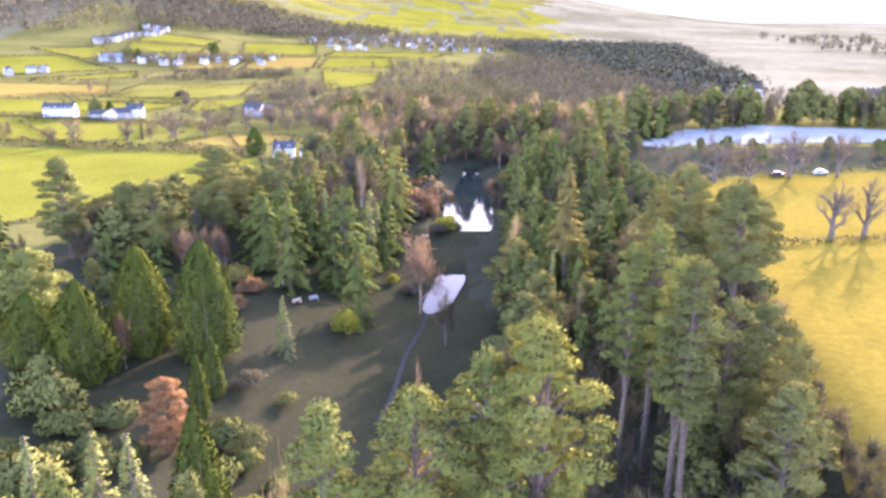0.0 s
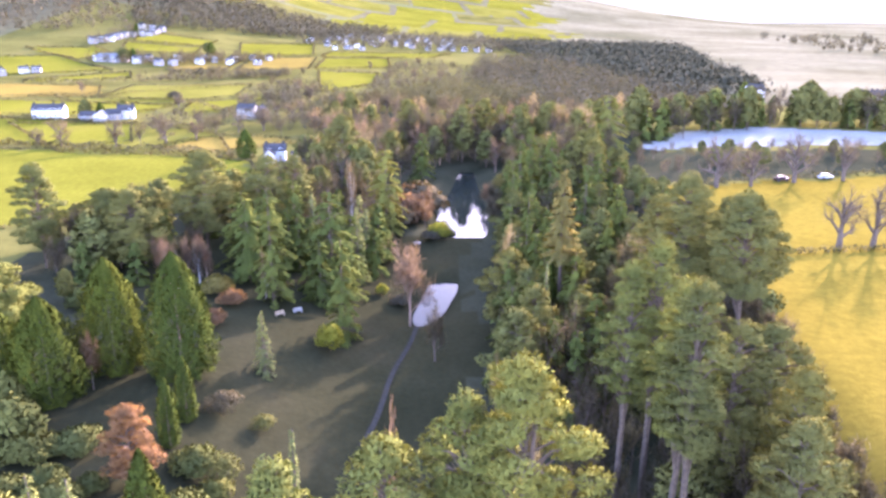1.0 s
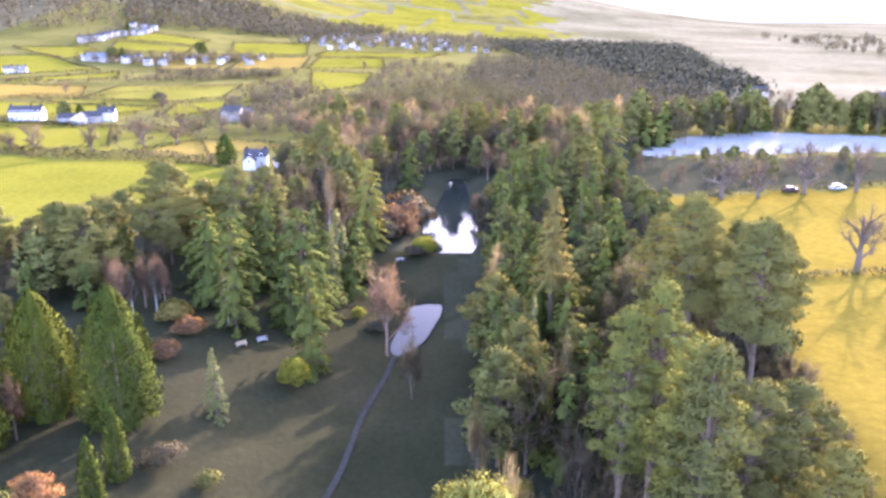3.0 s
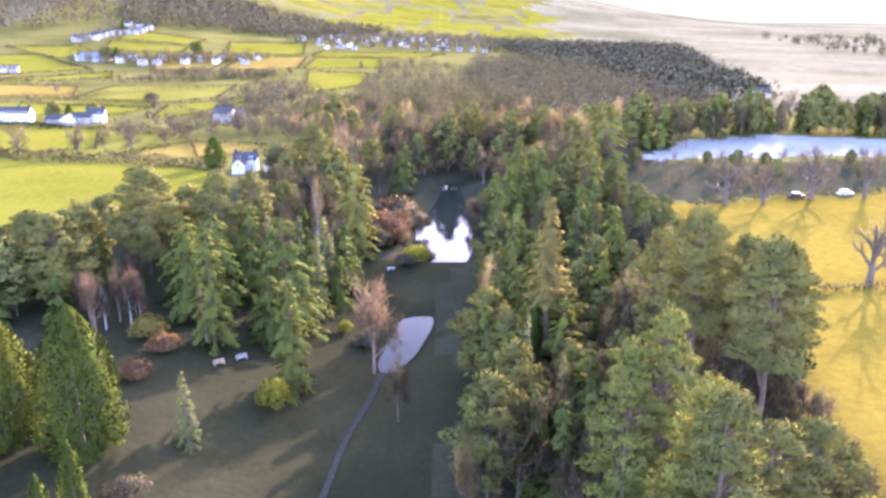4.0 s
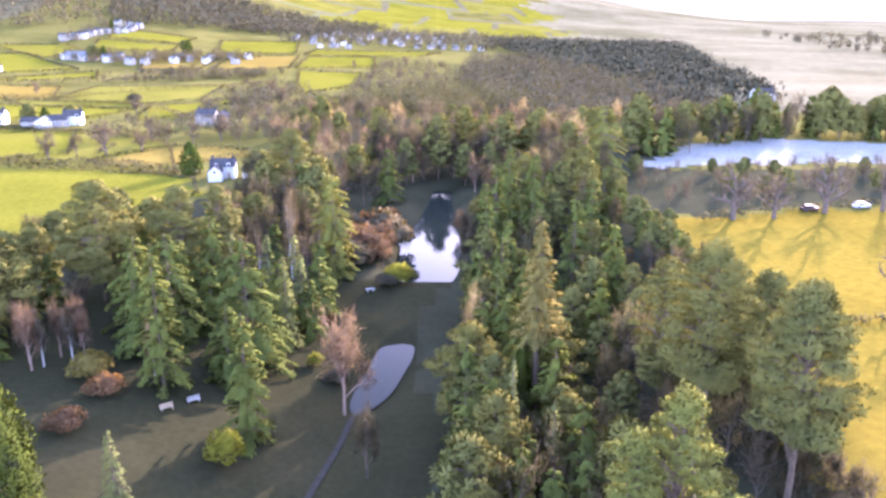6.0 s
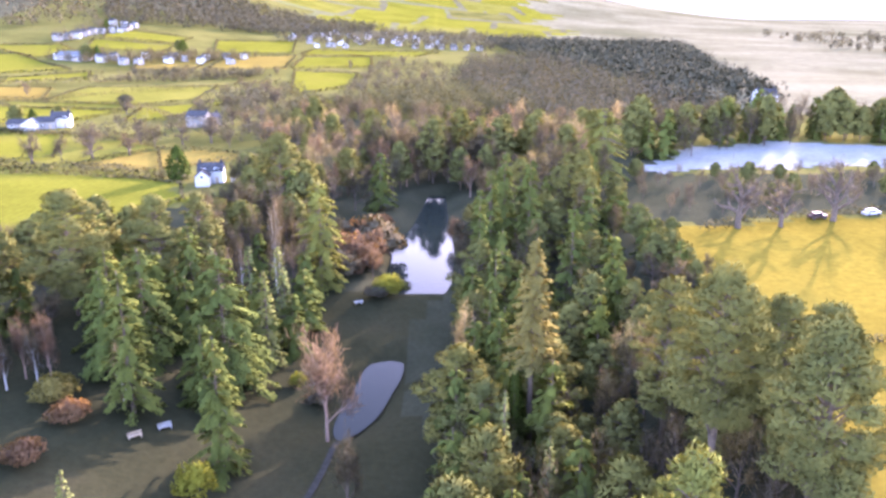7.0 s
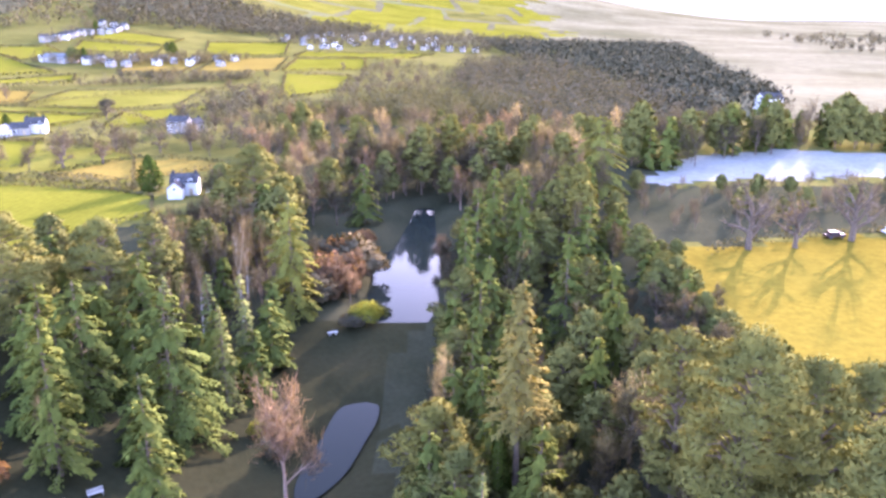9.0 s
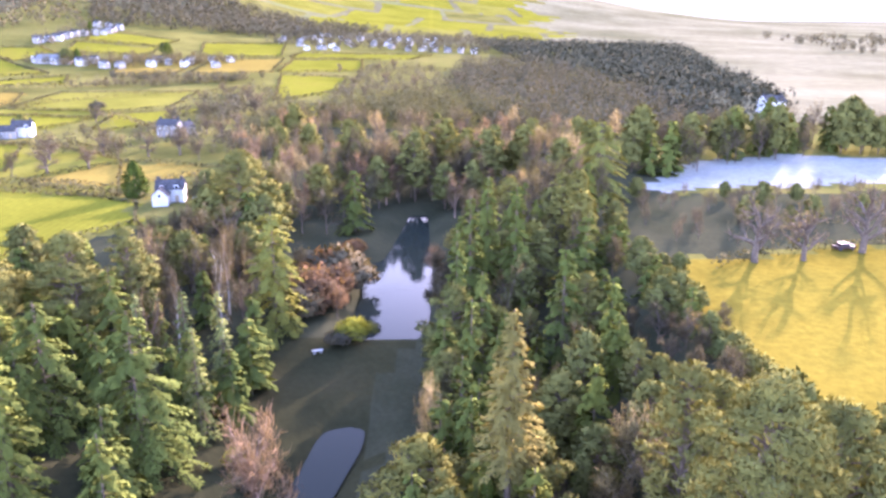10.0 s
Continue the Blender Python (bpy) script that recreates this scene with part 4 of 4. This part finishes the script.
# ---- hedges, walls and far woods ----
def hedge(points, tall, deep, seed, mat=HEDGE, label="clipped brown winter hedge between fields", step=0.8, leaf=0.75):
    rng = np.random.default_rng(seed)
    c = []
    for (ax, ay), (bx, by) in zip(points, points[1:]):
        n = max(2, int(math.hypot(bx - ax, by - ay) / step * 7))
        s = rng.uniform(0, 1, n)
        x, y = ax + (bx - ax) * s + rng.normal(0, deep * 0.4, n), ay + (by - ay) * s + rng.normal(0, deep * 0.4, n)
        rise = tall * (0.75 + 0.35 * np.sin(s * n * 0.021 + seed) * np.sin(s * n * 0.0073 + 2 * seed))
        c.append(np.stack([x, y, height(x, y) + rng.uniform(0, 1, n) ** 0.7 * rise], 1))
    c = np.concatenate(c)
    v, q, soft = sprigs(rng, c, rng.normal(0, 1, c.shape) + np.array((0, 0, 0.6)), leaf, out=rng.normal(0, 0.5, c.shape) + np.array((0, 0, 1.0)))
    return tagged(new("hedge", mesh_of("hedge", v, q, [mat], normals=soft)), label, "hedge", "field hedges", "stuff")


for i, corners in enumerate(FIELDS):
    far = corners[0][1] > 550
    hedge(corners + corners[:1], 1.6 if not far else 1.9, 0.7 if not far else 1.2, i, step=0.9 if not far else 1.6, leaf=0.8 if not far else 1.3)
hedge([(-230, 312), (-176, 316), (-140, 309), (-99, 302), (-66, 288)], 3.0, 1.7, 71, HEDGE, "tall dark hedge along the lane", 0.35, 0.8)
hedge([(-245, 391), (-176, 380), (-142, 373), (-110, 370)], 2.2, 1.2, 72, step=0.5)
hedge([(-245, 478), (-196, 476), (-190, 500), (-130, 560), (-100, 590)], 3.0, 2.0, 73)
hedge([(-270, 548), (-230, 560), (-160, 590), (-118, 640)], 4.5, 3.5, 74, BROWN, "overgrown brown hedge with scrub", 1.0, 1.2)
hedge([(57.3, 148.2), (76, 152.5), (111.7, 156.7), (188, 167)], 1.5, 0.9, 75)
hedge([(66, 207.7), (79.4, 216.2), (128.7, 229.8), (213.7, 249.4)], 2.2, 1.4, 76)
hedge([(-150, 455), (-120, 430), (-100, 400), (-60, 395)], 3.5, 2.5, 77, BROWN, "scrubby hedge along the stream", 1.0, 1.0)


def far_wood(name, seed, poly, count, low, high, mat, label, leaf=3.0, per=26):
    """A wood too far off to tell its trees apart."""
    rng = np.random.default_rng(seed)
    xs, ys = np.array(poly)[:, 0], np.array(poly)[:, 1]
    x, y = rng.uniform(xs.min(), xs.max(), count * 4), rng.uniform(ys.min(), ys.max(), count * 4)
    keep = shore(poly, x, y) < 0
    x, y = x[keep][:count], y[keep][:count]
    tall = rng.uniform(low, high, len(x))
    z = height(x, y)
    k = len(x)
    u = rng.normal(0, 1, (k, per, 3))
    u /= np.linalg.norm(u, axis=2, keepdims=True)
    c = np.stack([x, y, z + tall * 0.55], 1)[:, None, :] + u * rng.uniform(0.25, 1.0, (k, per, 1)) ** 0.6 * np.stack([tall * 0.4, tall * 0.4, tall * 0.52], 1)[:, None, :]
    v, q, soft = sprigs(rng, c.reshape(-1, 3), np.cross(u.reshape(-1, 3), rng.normal(0, 1, (k * per, 3))) + np.array((0, 0, 0.5)), leaf, out=u.reshape(-1, 3) + np.array((0, 0, 0.4)))
    return tagged(new(name, mesh_of(name, v, q, [mat], normals=soft)), label, "wood", kind="stuff")


far_wood("hillside_wood", 1, [(-1300, 740), (-480, 740), (-335, 850), (-330, 960), (-420, 1150), (-520, 1400), (-900, 1700), (-1500, 1600)], 4600, 10, 17, FARWOOD, "bare brown wood covering the hillside", 2.6, 20)
far_wood("hillside_wood", 2, [(-330, 880), (-200, 950), (-120, 1000), (-60, 1120), (-300, 1180), (-430, 1160)], 1100, 8, 13, FARWOOD, "bare brown wood below the far pastures", 2.4, 24)
far_wood("valley_wood", 3, [(-160, 900), (40, 850), (120, 900), (140, 1100), (-140, 1120)], 420, 6, 11, FARWOOD, "bare trees among the houses of the town", 1.6, 40)
far_wood("valley_wood", 4, [(40, 425), (110, 400), (150, 430), (140, 600), (100, 760), (40, 760), (20, 640), (30, 560)], 700, 8, 13, FARWOOD, "bare wood across the valley floor", 1.3, 50)
far_wood("valley_wood", 13, [(110, 400), (175, 430), (210, 560), (250, 760), (290, 1000), (60, 1000), (90, 760), (140, 600)], 1700, 7, 12, SHADEWOOD, "dark valley-side wood with shade put into its colour", 2.0, 26)
far_wood("valley_wood", 5, [(-60, 380), (-44, 432), (60, 424), (60, 500), (20, 560), (-10, 520), (-60, 440)], 330, 7, 12, HEDGE, "scrubby wood beyond the pond", 1.0, 90)
far_wood("hedgerow_wood", 9, [(-218, 556), (-214, 570), (-150, 606), (-112, 650), (-106, 640), (-140, 590)], 60, 5, 9, FARWOOD, "row of bare brown trees between fields", 1.0, 60)
far_wood("hedgerow_wood", 15, [(-204, 606), (-146, 608), (-118, 616), (-118, 624), (-150, 618), (-204, 616)], 70, 5, 8.5, FARWOOD, "dense row of bare trees along a field", 1.0, 60)
far_wood("hedgerow_wood", 10, [(-118, 480), (-98, 560), (-62, 524), (-38, 450), (-66, 396), (-104, 420)], 110, 6, 10, FARWOOD, "patch of bare brown wood between fields", 1.0, 60)
far_wood("hedgerow_wood", 11, [(-46, 515), (-40, 690), (0, 720), (30, 620), (10, 520)], 130, 6, 11, FARWOOD, "bare brown wood on the valley floor", 1.0, 60)
far_wood("hedgerow_wood", 12, [(-140, 345), (-120, 380), (-60, 385), (-48, 345), (-78, 352), (-100, 350)], 46, 6, 10, FARWOOD, "bare trees behind the country house", 0.8, 90)
far_wood("hillside_wood", 6, [(420, 700), (1100, 650), (1400, 1100), (1200, 1500), (500, 1300)], 700, 8, 14, FARWOOD, "wooded slope in the haze", 2.4, 40)


# ---- houses ----
def roof_mesh(name, half_x, half_y, eave, ridge, over, thick, mat):
    """Two pitched slabs with the ridge along x."""
    bm = bmesh.new()
    for s in (-1, 1):
        dy, dz = half_y + over, ridge - eave
        low = eave - over * dz / half_y
        a = [(-half_x - over, s * dy, low), (half_x + over, s * dy, low), (half_x + over, 0, ridge), (-half_x - over, 0, ridge)]
        bot = [bm.verts.new(p) for p in a]
        top = [bm.verts.new((x, y, z + thick)) for x, y, z in a]
        bm.faces.new(top), bm.faces.new(bot[::-1])
        for i in range(4):
            bm.faces.new((bot[i], bot[(i + 1) % 4], top[(i + 1) % 4], top[i]))
    bmesh.ops.recalc_face_normals(bm, faces=bm.faces)
    me = bpy.data.meshes.new(name)
    bm.to_mesh(me)
    bm.free()
    me.materials.append(mat)
    return me


def gable_body(half_x, half_y, eave, ridge):
    bm = bmesh.new()
    prof = [(-half_y, -1.0), (half_y, -1.0), (half_y, eave), (0, ridge), (-half_y, eave)]
    a = [bm.verts.new((-half_x, y, z)) for y, z in prof]
    b = [bm.verts.new((half_x, y, z)) for y, z in prof]
    bm.faces.new(a[::-1]), bm.faces.new(b)
    for i in range(5):
        bm.faces.new((a[i], a[(i + 1) % 5], b[(i + 1) % 5], b[i]))
    bmesh.ops.recalc_face_normals(bm, faces=bm.faces)
    return bm


def window(house, x, y, z, w, h, turn=0.0):
    """A sash window in a wall that faces -y at turn 0."""
    fr = bmesh.new()
    ring = []
    for s, d in ((0.5, -0.09), (0.5, 0.04)):
        for g in (0.1, 0.0):
            ring.append([fr.verts.new((sx * (w / 2 + g), d, sz * (h / 2 + g))) for sx, sz in ((-1, -1), (1, -1), (1, 1), (-1, 1))])
    for k in range(4):
        n = (k + 1) % 4
        for a, b in ((0, 1), (2, 3), (0, 2), (1, 3)):
            fr.faces.new((ring[a][k], ring[a][n], ring[b][n], ring[b][k]))
    bmesh.ops.recalc_face_normals(fr, faces=fr.faces)
    ob = part("window", fr, FRAME, house)
    ob.matrix_basis = pose(x, y, z, 0, 0, turn)
    pb = bmesh.new()
    block(pb, -w / 2, -0.04, -h / 2, w / 2, 0.03, h / 2)
    part("pane", pb, GLASS, ob)
    return ob


def chimney(house, x, y, z0, z1, mat):
    bm = bmesh.new()
    block(bm, -0.38, -0.3, z0, 0.38, 0.3, z1)
    block(bm, -0.44, -0.36, z1, 0.44, 0.36, z1 + 0.12)
    for px in (-0.2, 0.2):
        block(bm, px - 0.1, -0.1, z1 + 0.12, px + 0.1, 0.1, z1 + 0.4)
    ob = part("chimney", bm, mat, house)
    ob.matrix_basis = pose(x, y, 0)


def house(name, x, y, turn, long, deep, eave, ridge, wall=WHITE, roof=SLATE, cols=4, floors=2, stacks=(-1, 1), label="white rendered house with slate roof", group="", door=True):
    ob = thing(name, x, y, lift(x, y), turn, label, "house" if name == "house" else name.replace("_", " "), group)
    part("wall", gable_body(long / 2, deep / 2, eave, ridge), wall, ob)
    part("roof", roof_mesh("roof", long / 2, deep / 2, eave, ridge, 0.3, 0.18, roof), None, ob)
    for s in stacks:
        chimney(ob, s * (long / 2 - 0.6), 0, ridge - 0.8, ridge + 0.7, SLATE)
    for c in range(cols):
        for f in range(floors):
            wx = -long / 2 + long * (c + 0.5) / cols
            if door and f == 0 and c == cols // 2:
                db = bmesh.new()
                block(db, wx - 0.5, -deep / 2 - 0.05, 0, wx + 0.5, -deep / 2 + 0.02, 2.05)
                part("door", db, TIMBER, ob)
                continue
            window(ob, wx, -deep / 2 - 0.01, 1.5 + 2.6 * f, 0.95, 1.2)
    if floors > 1:
        window(ob, long / 2 + 0.01, 0, 4.0, 0.8, 1.0, 90)
    return ob


house("house", -189.5, 391, 6, 14.5, 6.4, 4.3, 6.6, cols=6, label="long white farmhouse with slate roof and three chimneys", stacks=(-1, 0.35, 1))
house("barn", -168.5, 386, 10, 7, 5, 2.4, 4.0, GREY_WALL, SLATE, 2, 1, (), "low farm outbuilding with dark slate roof")
house("shed", -174, 392, 96, 4, 3.4, 2.0, 3.0, GREY_WALL, SHEET, 1, 1, (), "small grey lean-to shed", door=False)
house("barn", -161.5, 383, 100, 7, 5.5, 3.0, 4.6, WHITE, SHEET, 2, 1, (), "white farm building with pale sheet roof")
house("barn", -157, 388, 12, 7, 5, 3.2, 5.0, GREY_WALL, SLATE, 2, 1, (), "stone barn with dark slate roof")
house("house", -153, 393, 14, 7.5, 6, 4.2, 6.4, cols=2, label="white farm cottage with sunlit gable", stacks=(-1, 1))
main = house("house", -58.5, 287, 8, 7.4, 5.0, 3.9, 5.9, cols=2, label="white country house with two gables and slate roof", stacks=(-1, 1))
# its front wing, gable towards the lawn
part("front_wall", gable_body(2.5, 2.0, 3.1, 4.8), WHITE, main).matrix_basis = pose(-1.9, -4.5, 0, 0, 0, 90)
part("front_roof", roof_mesh("front_roof", 2.5, 2.0, 3.1, 4.8, 0.3, 0.18, SLATE), None, main).matrix_basis = pose(-1.9, -4.5, 0, 0, 0, 90)
window(main, -1.9, -7.01, 2.9, 0.75, 0.95)
house("shed", -50, 287, 20, 5, 4, 2.2, 3.4, WHITE, SLATE, 1, 1, (), "low white garage beside the country house")
house("house", -95, 398, -12, 9, 6.5, 4.6, 7.0, GREY_WALL, SLATE, 3, 2, (-1, 1), "grey house half hidden by bare trees")
house("house", -90, 402, 60, 6, 5, 3.6, 5.6, GREY_WALL, SLATE, 2, 1, (1,), "small grey cottage behind bare trees")

rv = random.Random(4)
spots = [(-292 + 9 * i + 2 * math.sin(i * 5), 690 + 6 * math.sin(i * 2.0)) for i in range(3)] + [(-256 + 8.5 * i + 4 * math.sin(i * 4.1), 686 + 3.4 * i + 20 * math.sin(i * 2.7)) for i in range(13)]
spots += [(-330 + 3.4 * i + 3 * math.sin(i), 775 + 8.2 * i) for i in range(11)] + [(-318 + 10 * i, 872 + 3 * math.sin(i)) for i in range(3)] + [(-312, 607), (-304, 610), (-319, 588)]
for i, (hx, hy) in enumerate(spots):
    big = rv.uniform(0.85, 1.2)
    big *= 0.85 if 7 < i < 16 else 1.0
    # most grey walls here stand for white fronts in shade
    house("house", hx, hy, rv.uniform(-60, 70), 6.6 * big, 5.0, 3.5 * big, 5.5 * big, WHITE if i % 3 == 0 else GREY_WALL, SLATE, 3, 2, (-1, 1) if i % 2 else (1,), "white village house with dark slate roof" if i % 3 == 0 else "grey village house with slate roof, walls darkened for shade", "village houses")
house("barn", -279, 692, 4, 24, 11, 4.0, 6.4, GREY_WALL, SHEET, 4, 1, (), "long grey farm shed with pale sheet roof", "village houses")
far_wood("village_trees", 7, [(-300, 680), (-250, 668), (-150, 728), (-150, 765), (-240, 735), (-300, 715)], 190, 5, 9, FARWOOD, "bare garden trees among the village houses", 1.0, 60)
far_wood("village_trees", 8, [(-345, 770), (-310, 770), (-290, 870), (-330, 880)], 50, 5, 9, BROWN, "bare garden trees between hillside houses", 1.0, 60)
town = [(-112 + 9 * i + 3 * math.sin(i * 2.3), 858 + 10 * math.sin(i * 1.1)) for i in range(4)] + [(-150 + 13.5 * (i % 13) + 4 * math.sin(i * 1.9), 925 + 46 * (i // 13) + 34 * math.sin(i * 2.7)) for i in range(39)]
town += [(-14 + 13 * (i % 6), 872 + 15 * (i // 6) + 5 * math.sin(i)) for i in range(12)]
for i, (hx, hy) in enumerate(town):
    # distance haze over the town is put into the grey walls
    house("house", hx, hy, rv.uniform(-70, 70), rv.uniform(4.4, 6.2), 4.2, 2.8, 4.4, WHITE if i % 4 == 0 else GREY_WALL, SLATE, 2, 2, (1,), "white town house with slate roof" if i % 4 == 0 else "town house with slate roof, walls greyed for haze", "town houses")
for hx, hy in ((212, 399), (219, 403), (169.5, 438)):
    house("house", hx, hy, 20, 11, 7, 5.0, 7.6, WHITE, SLATE, 3, 2, (-1, 1), "white farmhouse on the pale slope", "slope houses")


# ---- garden things ----
def bench(x, y, turn, mat, label):
    ob = thing("garden_bench", x, y, lift(x, y), turn, label, "bench", "garden benches")
    for z, y0, nm in ((0.45, -0.25, "seat"), (0.75, 0.22, "backrest")):
        bm = bmesh.new()
        for k in range(4):
            if nm == "seat":
                block(bm, -0.9, y0 + k * 0.12, z, 0.9, y0 + k * 0.12 + 0.1, z + 0.04)
            else:
                block(bm, -0.9, y0, z - 0.2 + k * 0.11, 0.9, y0 + 0.04, z - 0.12 + k * 0.11)
        part(nm, bm, mat, ob)
    for lx in (-0.8, 0.74):
        for ly in (-0.22, 0.18):
            bm = bmesh.new()
            block(bm, lx, ly, -0.1, lx + 0.06, ly + 0.06, 0.45 if ly < 0 else 1.0)
            part("leg", bm, mat, ob)
    return ob


bench(-28.0, 141.0, 35, TIMBER, "sunlit weathered timber bench on the lawn")
bench(-25.4, 144.6, 35, STONE, "pale grey garden bench on the lawn")
ob = thing("stone_seat", -4.6, 195.5, lift(-4.6, 195.5), 20, "pale stone seat beside the pond", "stone seat")
bm = bmesh.new()
block(bm, -0.9, -0.3, 0.4, 0.9, 0.3, 0.55)
part("slab", bm, STONE, ob)
for sx in (-0.65, 0.4):
    bm = bmesh.new()
    block(bm, sx, -0.22, -0.1, sx + 0.25, 0.22, 0.4)
    part("block", bm, STONE, ob)


def car(x, y, turn, paint, label):
    ob = thing("car", x, y, lift(x, y), turn, label, "car", "parked cars")
    bm = bmesh.new()
    v = block(bm, -2.1, -0.85, 0.3, 2.1, 0.85, 0.85)
    block(bm, -1.3, -0.75, 0.85, 0.9, 0.75, 1.42)
    bmesh.ops.bevel(bm, geom=bm.edges[:], offset=0.1, segments=2, affect="EDGES")
    part("body", bm, paint, ob)
    gb = bmesh.new()
    block(gb, -1.2, -0.77, 0.92, 0.8, 0.77, 1.3)
    part("window", gb, GLASS, ob)
    for wx in (-1.3, 1.3):
        for wy in (-0.82, 0.82):
            wb = bmesh.new()
            bmesh.ops.create_cone(wb, cap_ends=True, segments=14, radius1=0.32, radius2=0.32, depth=0.2, matrix=pose(0, 0, 0, 90))
            w = part("wheel", wb, SLATE, ob)
            w.matrix_basis = pose(wx, wy, 0.32)
    return ob


car(108.5, 222, 15, PALE, "white parked car at the field edge")
car(95, 219, 10, MAROON, "dark red-brown parked car at the field edge")


def track(name, points, wide, label):
    v, q = [], []
    for i, (x, y) in enumerate(points):
        a, b = points[max(i - 1, 0)], points[min(i + 1, len(points) - 1)]
        d = Vector((b[1] - a[1], a[0] - b[0])).normalized() * wide / 2
        for s in (-1, 1):
            v.append((x + s * d.x, y + s * d.y, lift(x + s * d.x, y + s * d.y) + 0.2))
        if i:
            q.append((2 * i - 2, 2 * i - 1, 2 * i + 1, 2 * i))
    return tagged(new(name, mesh_of(name, v, q, [GRIT])), label, "path", kind="structure")


track("path", [(-9.6 + 0.29 * i + 0.35 * math.sin(i * 0.42), 104 + 2 * i) for i in range(24)], 0.9, "grey gravel garden path in shade")
